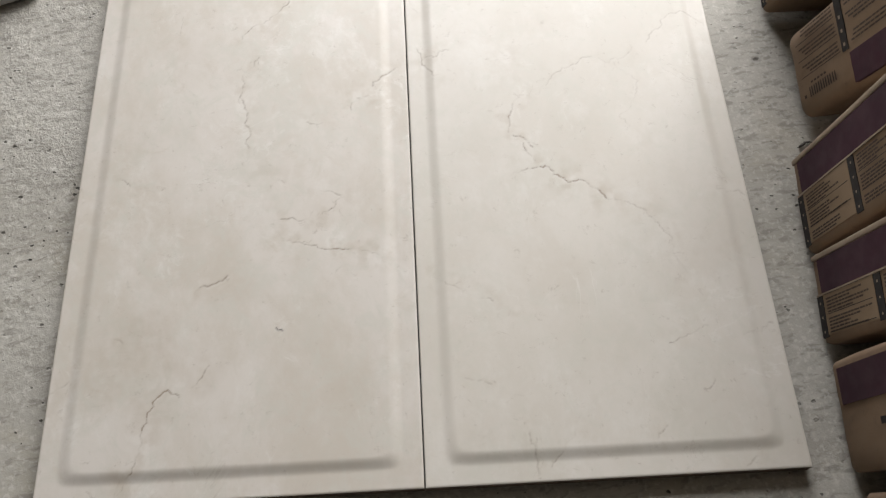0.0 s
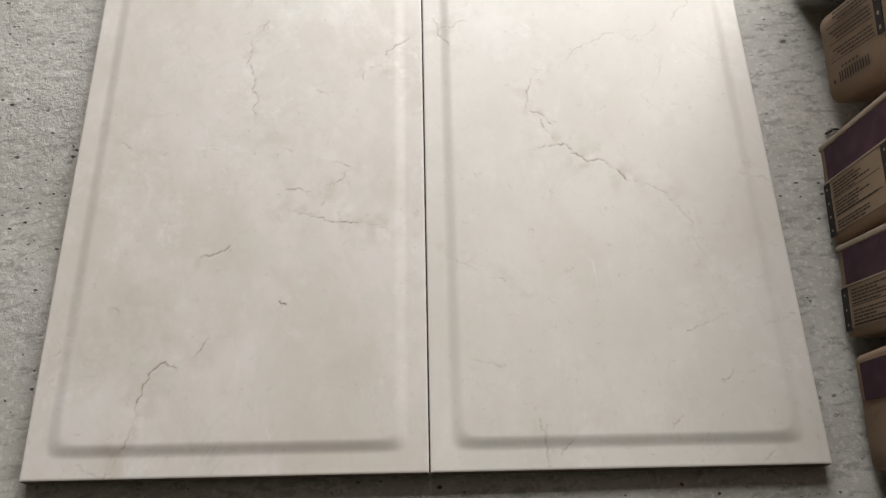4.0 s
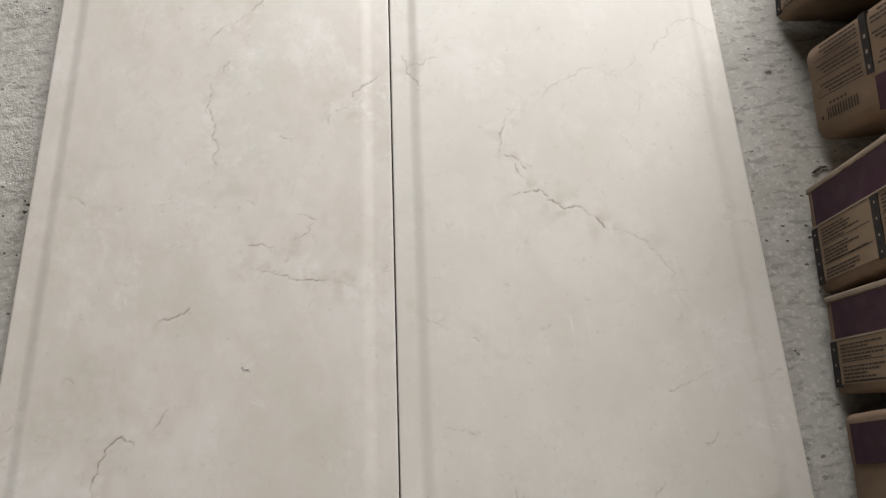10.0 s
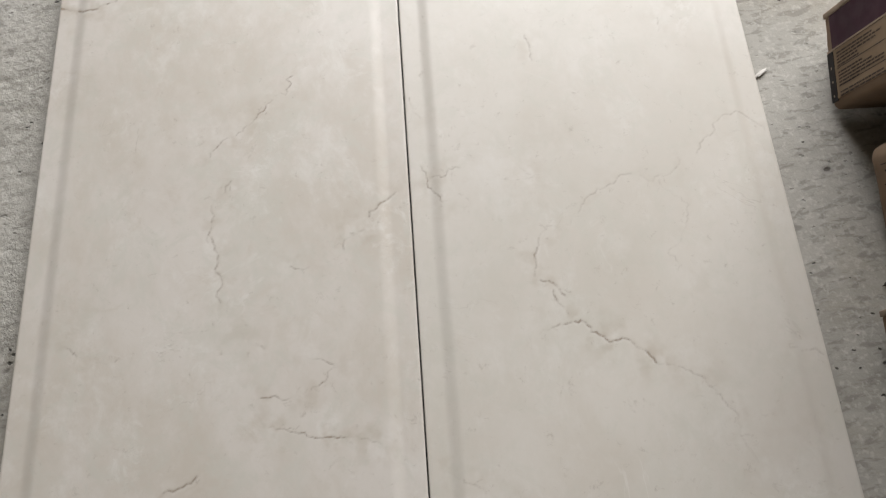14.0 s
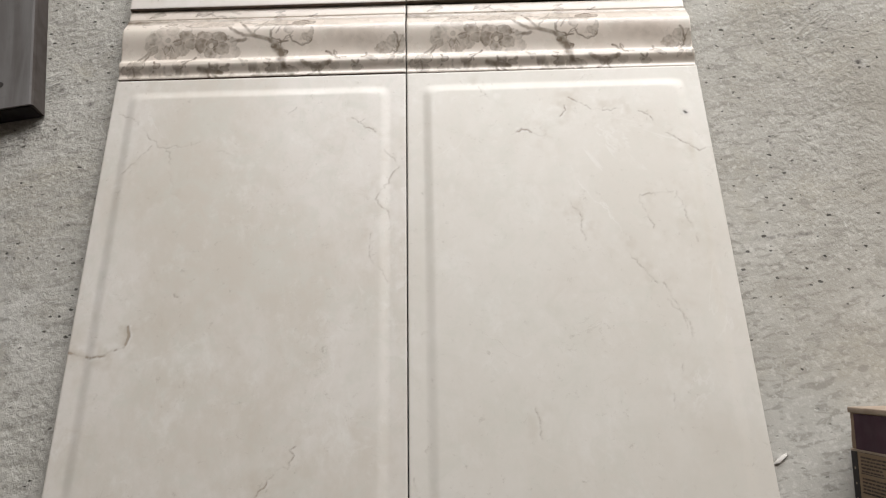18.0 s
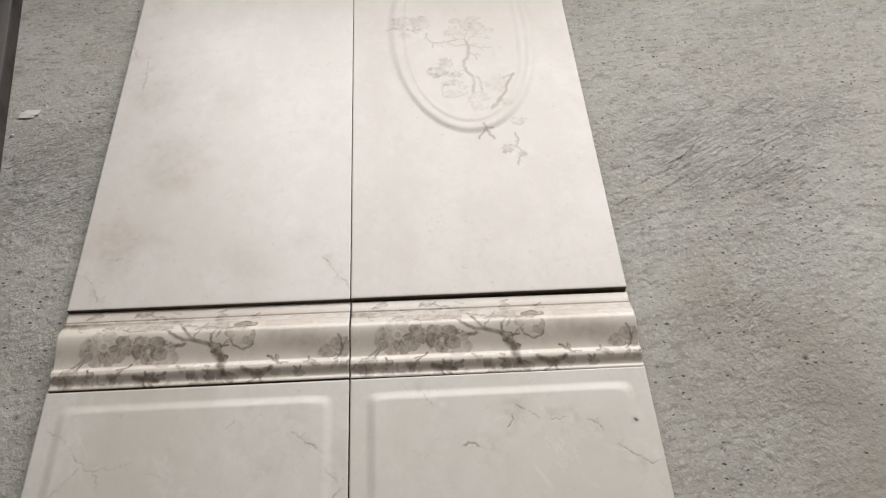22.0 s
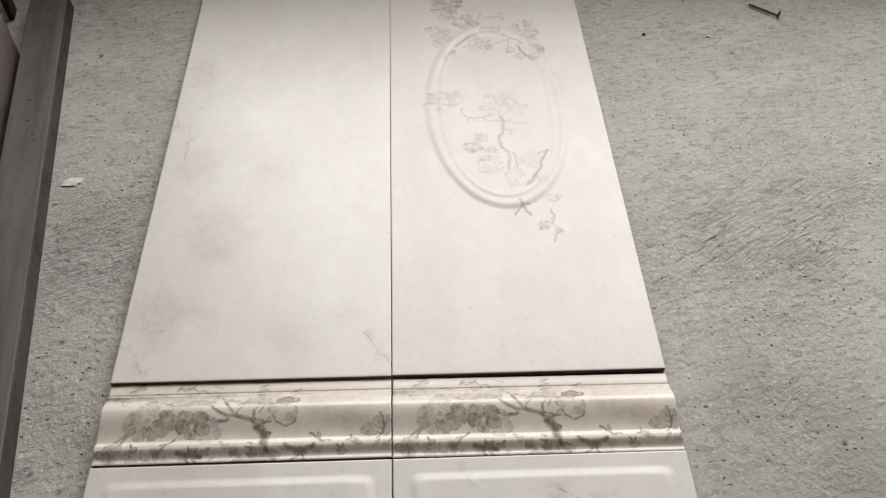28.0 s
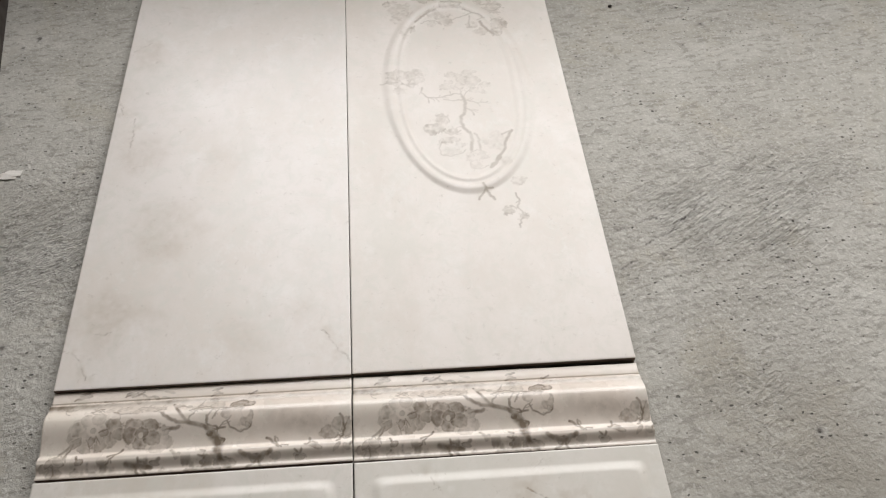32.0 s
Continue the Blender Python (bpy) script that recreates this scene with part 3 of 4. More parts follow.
stroke(left, 1.3, 0.5, 370, 1075, 384, 1061, 390, 1049, 377, 1029, 367, 1014, 360, 999, 369, 987, 378, 972, 377, 957)
stroke(left, 1.1, 0.5, 355, 951, 354, 940, 357, 929, 354, 918, 359, 909)
stroke(left, 1.2, 0.25, 366, 904, 376, 885)
stroke(left, 1.2, 0.3, 252, 1146, 241, 1134)
stroke(left, 1.5, 0.3, 148, 1079, 174, 1071)
for radius, dark, cx, cy in ((62, 0.28, 95, 165), (40, 0.2, 60, 120), (38, 0.22, 110, 95), (30, 0.18, 160, 130), (48, 0.10, 60, 420), (70, 0.09, 130, 560), (55, 0.11, 40, 690), (60, 0.09, 250, 720), (45, 0.10, 70, 1000), (60, 0.08, 300, 1090), (40, 0.10, 330, 120), (45, 0.09, 300, 330), (60, 0.08, 120, 850)):
    stain(left, radius, dark, cx, cy)
panel_relief(left)
left.rim()

right = Sheet(0.3992, 1.199, 0.00125)
right.rng = np.random.RandomState(77)
right.inked = False
stroke(right, 1.3, 0.8, 121, 424, 123, 447, 130, 466, 140, 479)
stroke(right, 1.1, 0.32, 140, 479, 164, 478, 175, 492, 184, 507, 198, 517)
stroke(right, 1.2, 0.3, 198, 519, 213, 523, 223, 531, 238, 534)
stroke(right, 1.2, 0.6, 138, 407, 147, 388, 150, 381)
stroke(right, 1.2, 1.1, 119, 362, 132, 368, 151, 372, 166, 371, 178, 357, 187, 349, 204, 351, 216, 340, 229, 325)
stroke(right, 1.2, 0.55, 229, 325, 250, 319, 271, 308, 282, 293, 293, 275, 297, 261)
stroke(right, 1.3, 0.8, 297, 261, 299, 244, 308, 223)
stroke(right, 1.2, 0.5, 100, 182, 106, 192)
stroke(right, 1, 0.4, 274, 141, 300, 150, 320, 159)
stroke(right, 1.2, 0.3, 357, 146, 379, 149, 393, 159)
stroke(right, 1, 0.4, 302, 87, 316, 97)
stroke(right, 1.4, 0.4, 111, 50, 116, 33, 116, 16, 117, 9)
stroke(right, 1.1, 0.5, 131, 15, 144, 29, 152, 41, 159, 49)
stroke(right, 1.2, 0.4, 245, 38, 256, 50)
stroke(right, 1.2, 0.35, 332, 5, 345, 14)
stroke(right, 1.2, 0.4, 363, 330, 383, 327, 395, 322)
stroke(right, 1.3, 0.3, 47, 113, 75, 105)
stroke(right, 1.3, 0.4, 99, 92, 108, 90)
stroke(right, 1.1, 0.5, 17, 237, 40, 222, 59, 210, 84, 201)
stroke(right, 1.3, 0.28, 247, 531, 260, 523, 276, 529, 286, 536, 293, 546, 291, 555)
stroke(right, 1.2, 0.3, 313, 554, 325, 572, 338, 581, 347, 596, 366, 603, 380, 594, 394, 578)
stroke(right, 1.1, 0.2, 266, 523, 273, 511, 286, 501, 293, 492, 286, 472, 278, 455, 261, 439, 270, 428, 285, 416, 298, 397)
stroke(right, 1.4, 0.7, 126, 419, 139, 415, 149, 401)
stroke(right, 1.1, 0.4, 5, 649, 10, 629, 16, 622)
stroke(right, 1, 0.6, 13, 561, 18, 547, 22, 533, 33, 515)
stroke(right, 1, 0.6, 19, 547, 39, 546, 42, 554, 54, 555)
stroke(right, 1.1, 0.6, 119, 549, 129, 541, 131, 533)
stroke(right, 1.3, 0.5, 143, 723, 147, 705, 148, 688)
stroke(right, 1.4, 0.3, 310, 851, 324, 835, 332, 818, 330, 796)
stroke(right, 1.2, 0.4, 316, 770, 311, 749)
stroke(right, 1.4, 0.5, 301, 735, 299, 717)
stroke(right, 1, 1.18, 97, 1172, 108, 1158, 112, 1152)
stroke(right, 1.2, 1.54, 138, 1092, 151, 1100, 164, 1094, 177, 1088, 183, 1092)
stroke(right, 1.1, 0.98, 204, 1119, 212, 1128, 211, 1136)
stroke(right, 1.1, 1.37, 218, 1149, 232, 1140, 246, 1129, 265, 1127, 284, 1129)
stroke(right, 1.1, 0.98, 309, 1124, 323, 1115, 329, 1101)
stroke(right, 1.2, 0.78, 341, 1088, 361, 1073, 378, 1064, 397, 1065)
stroke(right, 1.2, 0.49, 338, 999, 313, 998, 295, 996, 296, 978, 301, 963, 306, 948)
stroke(right, 1.3, 0.56, 342, 999, 348, 972, 355, 949, 358, 927)
stroke(right, 1.2, 0.78, 206, 989, 218, 966, 220, 933)
stroke(right, 1.3, 0.49, 308, 873, 322, 839, 328, 813)
stroke(right, 1.2, 0.69, 268, 920, 282, 898, 301, 873)
stroke(right, 2.2, 4.9, 370, 1122, 371, 1120)
for radius, dark, cx, cy in ((50, 0.10, 60, 60), (55, 0.09, 280, 60), (60, 0.09, 150, 230), (50, 0.12, 345, 260), (60, 0.08, 200, 420), (50, 0.10, 150, 600), (55, 0.09, 330, 700), (60, 0.07, 200, 880), (50, 0.12, 370, 930), (50, 0.08, 330, 1100), (45, 0.08, 60, 1010)):
    stain(right, radius, dark, cx, cy)
panel_relief(right)
right.rim()

plain = Sheet(0.3992, 1.199, 0.0016)
plain.inked = False
stroke(plain, 1.1, 0.77, 37, 87, 57, 88, 73, 94)
stroke(plain, 1.1, 0.69, 13, 58, 29, 38, 39, 14)
stroke(plain, 1.1, 0.77, 358, 75, 378, 49, 398, 19)
stroke(plain, 1.3, 0.61, 35, 528, 38, 486, 36, 443)
stroke(plain, 1.3, 0.61, 7, 707, 36, 731)
stroke(plain, 1.3, 0.46, 2, 571, 12, 539)
for radius, dark, cx, cy in ((80, 0.34, 60, 110), (75, 0.26, 110, 270), (60, 0.24, 60, 440), (60, 0.2, 40, 700), (60, 0.2, 250, 60), (55, 0.14, 190, 420), (50, 0.16, 330, 120)):
    stain(plain, radius, dark, cx, cy)
plain.rim()

medal = Sheet(0.3992, 1.199, 0.0013)
medal.inked, medal.ragged, medal.patchy = True, 0.62, 1.3
petal(medal, 0.34, 16, 24, 10, 106, 923)
petal(medal, 0.37, 17, 26, 0, 143, 928)
petal(medal, 0.31, 16, 21, 0, 123, 909)
petal(medal, 0.34, 10, 10, 30, 95, 897)
petal(medal, 0.22, 20, 21, 0, 122, 885)
petal(medal, 0.31, 14, 17, 0, 143, 856)
petal(medal, 0.34, 14, 16, 0, 162, 869)
petal(medal, 0.4, 13, 15, 0, 173, 851)
petal(medal, 0.31, 12, 16, 0, 154, 844)
petal(medal, 0.06, 10, 9, 0, 149, 855)
petal(medal, 0.46, 6, 8, 0, 162, 856)
petal(medal, 0.37, 8, 10, 0, 80, 832)
petal(medal, 0.19, 7, 6, 0, 94, 837)
petal(medal, 0.17, 23, 29, 0, 109, 809)
petal(medal, 0.25, 10, 11, 0, 114, 800)
petal(medal, 0.22, 12, 17, 0, 98, 787)
petal(medal, 0.31, 7, 8, 0, 231, 886)
petal(medal, 0.25, 7, 7, 0, 235, 870)
petal(medal, 0.31, 10, 15, 0, 262, 836)
petal(medal, 0.31, 12, 16, 0, 287, 846)
petal(medal, 0.25, 17, 19, 0, 291, 814)
petal(medal, 0.19, 23, 11, 0, 206, 824)
petal(medal, 0.19, 11, 12, 0, 243, 760)
petal(medal, 0.22, 18, 22, 0, 192, 776)
petal(medal, 0.19, 19, 15, 0, 169, 799)
petal(medal, 0.12, 11, 12, 0, 165, 767)
petal(medal, 0.37, 8, 9, 30, 126, 749)
petal(medal, 0.12, 11, 19, 0, 112, 740)
petal(medal, 0.31, 15, 20, 0, 295, 761)
petal(medal, 0.37, 7, 12, 0, 306, 759)
petal(medal, 0.28, 12, 14, 0, 290, 737)
petal(medal, 0.12, 7, 9, 0, 289, 761)
petal(medal, 0.19, 15, 12, 0, 260, 738)
petal(medal, 0.23, 34, 19, 0, 102, 610)
petal(medal, 0.2, 12, 13, 0, 82, 601)
petal(medal, 0.23, 12, 13, 0, 118, 596)
petal(medal, 0.23, 13, 12, 0, 126, 622)
petal(medal, 0.17, 14, 11, 0, 92, 621)
petal(medal, 0.17, 12, 11, 0, 94, 577)
petal(medal, 0.17, 10, 10, 0, 132, 604)
petal(medal, 0.01, 4, 6, 0, 94, 596)
petal(medal, 0.01, 5, 5, 0, 105, 599)
petal(medal, 0.01, 5, 5, 0, 100, 586)
petal(medal, 0.17, 15, 14, 0, 206, 605)
petal(medal, 0.19, 17, 17, 0, 227, 596)
petal(medal, 0.21, 10, 9, 0, 189, 615)
petal(medal, 0.2, 11, 9, 0, 176, 581)
petal(medal, 0.18, 12, 8, 0, 248, 585)
petal(medal, 0.15, 14, 8, 0, 221, 621)
petal(medal, 0.16, 14, 10, 0, 201, 581)
petal(medal, 0.18, 12, 9, 0, 229, 572)
petal(medal, 0.15, 9, 6, 0, 244, 566)
petal(medal, 0.17, 9, 8, 0, 184, 594)
petal(medal, 0.35, 22, 14, 0, 147, 474)
petal(medal, 0.23, 13, 15, 0, 163, 499)
petal(medal, 0.25, 10, 8, 10, 181, 467)
petal(medal, 0.25, 18, 8, 8, 173, 446)
petal(medal, 0.2, 10, 7, 0, 190, 434)
petal(medal, 0.12, 17, 12, 0, 174, 419)
petal(medal, 0.12, 21, 23, 0, 253, 441)
petal(medal, 0.17, 10, 11, 0, 206, 404)
petal(medal, 0.17, 10, 10, 0, 226, 406)
petal(medal, 0.15, 11, 11, 0, 214, 386)
petal(medal, 0.01, 6, 5, 0, 217, 403)
petal(medal, 0.01, 5, 5, 0, 227, 392)
petal(medal, 0.01, 5, 4, 0, 211, 390)
petal(medal, 0.17, 12, 10, 0, 264, 391)
petal(medal, 0.05, 6, 5, 0, 265, 396)
petal(medal, 0.24, 15, 11, 20, 280, 346)
petal(medal, 0.32, 11, 10, 10, 255, 282)
petal(medal, 0.4, 9, 6, 0, 279, 270)
petal(medal, 0.08, 5, 4, 0, 266, 287)
stroke(medal, 1.4, 0.56, 131, 923, 128, 902, 130, 882, 135, 868)
stroke(medal, 0.99, 0.5, 111, 906, 125, 895)
stroke(medal, 0.87, 0.5, 150, 919, 137, 899)
stroke(medal, 0.99, 0.5, 133, 868, 143, 868, 154, 875)
stroke(medal, 0.99, 0.5, 157, 861, 171, 862, 182, 855)
stroke(medal, 0.87, 0.37, 185, 867, 190, 881, 193, 891)
stroke(medal, 0.99, 0.37, 201, 873, 218, 874, 232, 877)
stroke(medal, 0.99, 0.43, 269, 813, 280, 804, 294, 803, 307, 816)
stroke(medal, 0.87, 0.43, 272, 823, 292, 826, 306, 819)
stroke(medal, 0.81, 0.43, 289, 833, 287, 849)
stroke(medal, 1.4, 0.46, 189, 833, 206, 835, 228, 829)
stroke(medal, 1.2, 0.5, 230, 809, 246, 797, 260, 793, 270, 780)
stroke(medal, 0.99, 0.37, 246, 796, 226, 787, 208, 777)
stroke(medal, 1.1, 0.37, 242, 788, 238, 754)
stroke(medal, 1.6, 0.46, 134, 772, 147, 788, 159, 799, 175, 810)
stroke(medal, 0.74, 0.34, 145, 768, 159, 777, 175, 775, 184, 763)
stroke(medal, 0.99, 0.43, 132, 760, 123, 740)
stroke(medal, 1.9, 0.53, 261, 770, 267, 753, 274, 741, 284, 728)
stroke(medal, 0.81, 0.46, 282, 769, 291, 775, 302, 769, 308, 756, 298, 740)
stroke(medal, 0.81, 0.43, 256, 775, 266, 780)
stroke(medal, 1.1, 0.4, 60, 594, 73, 595, 91, 597)
stroke(medal, 0.62, 0.35, 91, 604, 90, 615)
stroke(medal, 0.62, 0.35, 110, 590, 116, 604)
stroke(medal, 0.99, 0.38, 135, 583, 132, 571, 143, 556, 160, 554, 178, 559, 190, 563)
stroke(medal, 0.74, 0.35, 144, 553, 145, 541)
stroke(medal, 0.93, 0.38, 172, 549, 191, 545, 205, 547, 219, 542, 233, 536)
stroke(medal, 0.74, 0.35, 190, 563, 203, 562, 208, 551)
stroke(medal, 2, 0.4, 206, 555, 210, 538, 207, 517, 198, 503, 197, 489, 201, 474, 210, 463)
stroke(medal, 1.9, 0.38, 210, 464, 213, 442, 209, 421)
stroke(medal, 1.4, 0.35, 218, 460, 225, 444, 224, 420)
stroke(medal, 0.99, 0.38, 207, 526, 217, 519, 222, 506)
stroke(medal, 0.74, 0.35, 217, 519, 230, 518)
stroke(medal, 0.74, 0.3, 232, 537, 250, 540)
stroke(medal, 0.62, 0.3, 206, 555, 204, 572, 194, 583)
stroke(medal, 0.62, 0.3, 209, 556, 220, 572, 230, 588)
stroke(medal, 0.81, 0.3, 157, 509, 165, 511, 175, 502, 176, 490)
stroke(medal, 0.74, 0.3, 159, 440, 154, 426, 157, 412, 173, 407, 190, 413, 199, 422)
stroke(medal, 0.81, 0.33, 166, 468, 177, 458, 195, 469)
stroke(medal, 0.68, 0.3, 182, 462, 190, 477, 199, 478)
stroke(medal, 0.62, 0.3, 207, 414, 218, 421, 230, 416, 237, 401)
stroke(medal, 0.62, 0.3, 207, 379, 220, 376, 234, 383)
stroke(medal, 1.7, 0.55, 284, 465, 277, 452, 271, 441, 265, 419)
stroke(medal, 1.6, 0.7, 265, 419, 256, 406)
stroke(medal, 1.8, 0.6, 256, 406, 249, 395, 240, 380)
stroke(medal, 1.2, 0.5, 284, 465, 265, 456)
stroke(medal, 1.2, 0.64, 210, 308, 217, 320, 223, 330)
stroke(medal, 1.5, 0.68, 220, 342, 224, 329, 228, 318, 235, 307)
stroke(medal, 1.1, 0.64, 223, 331, 235, 332)
stroke(medal, 1.9, 0.6, 256, 401, 248, 389, 238, 379)
stroke(medal, 0.99, 0.56, 271, 319, 275, 306, 274, 299, 270, 288)
stroke(medal, 0.87, 0.52, 270, 288, 275, 281, 279, 271, 271, 260, 269, 246)
stroke(medal, 0.74, 0.48, 275, 302, 269, 298)
stroke(medal, 0.74, 0.48, 249, 288, 261, 292, 268, 286)
ex, ey = medal.x - 0.201, medal.y - 0.585
ra = np.hypot(ex / 0.133, ey / 0.260)
inward = (1 - ra) * np.hypot(ex, ey) / np.maximum(ra, 1e-3)
medal.z += 0.0025 * (step(inward, -0.007, 0.009) * (1 - 0.75 * step(inward, 0.011, 0.021)) + 0.35 * step(inward, 0.021, 0.028) * (1 - step(inward, 0.028, 0.038)) - 0.25 * step(inward, 0.028, 0.038))
medal.ink *= 1.3 + 0.7 * step(vnoise(medal.x * 95, medal.y * 95, 15, 4), -0.35, 0.35)
medal.rim()

border = Sheet(0.3992, 0.1245, 0.0007)
border.inked, border.ragged, border.patchy = True, 0.30, 0.6
petal(border, 0.3, 30, 23, 0, 65, 58)
petal(border, 0.22, 24, 21, 0, 140, 49)
petal(border, 0.2, 29, 14, 10, 106, 87)
petal(border, 0.35, 15, 5, -8, 99, 84)
petal(border, 0.4, 12, 6, -20, 117, 90)
petal(border, 0.38, 14, 6, 0, 141, 87)
petal(border, 0.3, 11, 5, 20, 87, 91)
petal(border, 0.5, 19, 4, 0, 72, 102)
petal(border, 0.55, 8, 5, 0, 114, 102)
petal(border, 0.5, 15, 4, 0, 167, 102)
petal(border, 0.35, 21, 4, 0, 47, 100)
petal(border, 0.4, 9, 6, 0, 148, 105)
petal(border, 0.5, 10, 10, 10, 42, 51)
petal(border, 0.46, 10, 10, 0, 47, 62)
petal(border, 0.34, 10, 10, 0, 57, 74)
petal(border, 0.4, 10, 10, 0, 72, 75)
petal(border, 0.62, 12, 11, 0, 91, 65)
petal(border, 0.6, 10, 10, 0, 86, 47)
petal(border, 0.5, 10, 10, 0, 73, 42)
petal(border, 0.42, 10, 9, 0, 56, 40)
petal(border, 0.55, 9, 8, 0, 98, 54)
petal(border, 0.3, 7, 10, 0, 71, 53)
petal(border, 0.28, 8, 7, 0, 56, 54)
petal(border, 0.62, 5, 9, -20, 64, 48)
petal(border, 0.6, 7, 5, 10, 79, 57)
petal(border, 0.05, 8, 8, 0, 65, 60)
petal(border, 0.5, 4, 4, 0, 65, 60)
petal(border, 0.36, 12, 11, 0, 156, 42)
petal(border, 0.34, 11, 8, 0, 147, 32)
petal(border, 0.36, 9, 8, 0, 114, 42)
petal(border, 0.4, 8, 7, 0, 156, 55)
petal(border, 0.7, 13, 11, 0, 137, 61)
petal(border, 0.66, 13, 11, 0, 117, 63)
petal(border, 0.7, 11, 11, 0, 113, 51)
petal(border, 0.78, 11, 9, 0, 126, 41)
petal(border, 0.72, 12, 10, 0, 141, 47)
petal(border, 0.82, 9, 8, 0, 127, 54)
petal(border, 0.02, 3, 4, 0, 126, 51)
petal(border, 0.6, 10, 6, 35, 44, 45)
petal(border, 0.85, 6, 5, 0, 229, 38)
petal(border, 1.16, 5, 4, 0, 214, 48)
petal(border, 0.32, 20, 12, 0, 215, 91)
petal(border, 0.70, 16, 8, 20, 251, 87)
petal(border, 0.80, 9, 5, 10, 264, 87)
petal(border, 0.52, 13, 14, 0, 254, 69)
petal(border, 0.61, 9, 13, 0, 262, 66)
petal(border, 0.49, 10, 9, 0, 238, 74)
petal(border, 0.08, 8, 7, 0, 248, 69)
petal(border, 0.07, 5, 7, 0, 260, 73)
petal(border, 0.10, 6, 5, 0, 245, 59)
petal(border, 0.4, 7, 5, 0, 349, 24)
petal(border, 0.62, 16, 11, 10, 371, 41)
petal(border, 0.5, 12, 10, 0, 384, 50)
petal(border, 0.5, 8, 15, 0, 393, 47)
petal(border, 0.6, 10, 6, 0, 12, 13)
petal(border, 0.65, 9, 5, 20, 27, 17)
petal(border, 0.5, 11, 7, 0, 22, 6)
petal(border, 0.6, 20, 5, 0, 204, 1)
petal(border, 0.65, 11, 7, 20, 230, 9)
petal(border, 0.55, 13, 6, 0, 221, -1)
petal(border, 0.55, 11, 6, 0, 241, 8)
petal(border, 0.6, 9, 5, 0, 216, 0)
petal(border, 0.6, 10, 6, 0, 276, 11)
stroke(border, 0.68, 0.75, 87, 85, 99, 81, 112, 81, 124, 88)
stroke(border, 0.57, 0.6, 98, 86, 103, 90)
stroke(border, 0.68, 0.6, 124, 88, 142, 89, 155, 90)
stroke(border, 0.91, 0.8, 12, 96, 21, 99, 26, 104)
stroke(border, 0.68, 0.7, 19, 97, 31, 91)
stroke(border, 0.52, 0.8, 72, 57, 84, 61)
stroke(border, 0.52, 0.8, 69, 53, 75, 43)
stroke(border, 0.52, 0.7, 57, 49, 62, 39)
stroke(border, 1, 0.7, 42, 45, 32, 37, 25, 32, 21, 24)
stroke(border, 0.86, 0.7, 41, 43, 33, 30, 30, 23)
stroke(border, 1, 0.75, 105, 34, 98, 27, 88, 24)
stroke(border, 0.8, 0.7, 98, 27, 90, 20, 86, 14)
stroke(border, 0.68, 0.6, 90, 20, 93, 16)
stroke(border, 1.6, 0.85, 149, 83, 158, 73, 171, 65, 186, 63)
stroke(border, 1.4, 0.85, 164, 94, 169, 85, 177, 74, 187, 65)
stroke(border, 1.9, 0.9, 185, 64, 200, 60, 210, 55, 218, 49)
stroke(border, 4.1, 0.9, 216, 49, 222, 42, 226, 35, 226, 24)
stroke(border, 1.6, 0.85, 174, 59, 170, 57, 163, 57)
stroke(border, 0.8, 0.7, 163, 57, 154, 55)
stroke(border, 0.86, 0.8, 186, 67, 192, 75, 195, 84, 204, 99)
stroke(border, 0.68, 0.75, 195, 84, 206, 87, 224, 83, 240, 81)
stroke(border, 0.91, 0.8, 210, 63, 210, 70, 215, 78, 218, 83)
stroke(border, 0.91, 0.85, 209, 62, 217, 57, 225, 54, 234, 55)
stroke(border, 0.68, 0.7, 220, 70, 222, 77)
stroke(border, 0.8, 0.85, 236, 63, 240, 55, 247, 52, 254, 48, 263, 51, 268, 60)
stroke(border, 0.68, 0.7, 236, 63, 241, 69)
stroke(border, 0.68, 0.75, 209, 57, 217, 55, 225, 53, 235, 63)
stroke(border, 0.75, 0.8, 209, 72, 209, 64, 211, 57)
stroke(border, 0.75, 0.75, 217, 67, 221, 75, 225, 80)
stroke(border, 0.68, 0.7, 200, 81, 216, 82, 231, 80, 240, 81)
stroke(border, 1.2, 0.8, 288, 38, 294, 35, 300, 29, 302, 25)
stroke(border, 1, 0.8, 299, 39, 301, 31, 301, 26)
stroke(border, 0.91, 0.75, 301, 26, 309, 26, 316, 25)
stroke(border, 1.2, 0.7, 344, 34, 343, 26, 338, 25)
stroke(border, 1.1, 0.85, 384, 63, 388, 54, 390, 44, 384, 33, 379, 28)
stroke(border, 0.8, 0.75, 390, 47, 396, 58)
stroke(border, 0.68, 0.7, 382, 36, 389, 31, 396, 33)
stroke(border, 1, 0.8, 18, 20, 21, 11, 20, 2)
stroke(border, 2.4, 0.85, 112, 13, 123, 10, 128, 10, 142, 8)
stroke(border, 1.3, 0.85, 125, 10, 124, 4, 125, -3)
stroke(border, 1.3, 0.85, 130, 9, 135, 2, 137, -4)
stroke(border, 1.1, 0.8, 126, 20, 127, 12)
stroke(border, 1.2, 0.8, 205, 26, 210, 24)
stroke(border, 0.91, 0.75, 202, 19, 212, 18, 222, 17)
stroke(border, 2.7, 0.85, 226, 21, 231, 11, 241, 4)
stroke(border, 2.1, 0.8, 255, 20, 266, 15, 277, 11)
stroke(border, 2.1, 0.8, 294, 19, 283, 14, 276, 11)
stroke(border, 1.3, 0.8, 276, 11, 269, 3, 263, -1)
stroke(border, 1.3, 0.8, 277, 11, 280, 3, 284, -1)
twigs = random.Random(12)
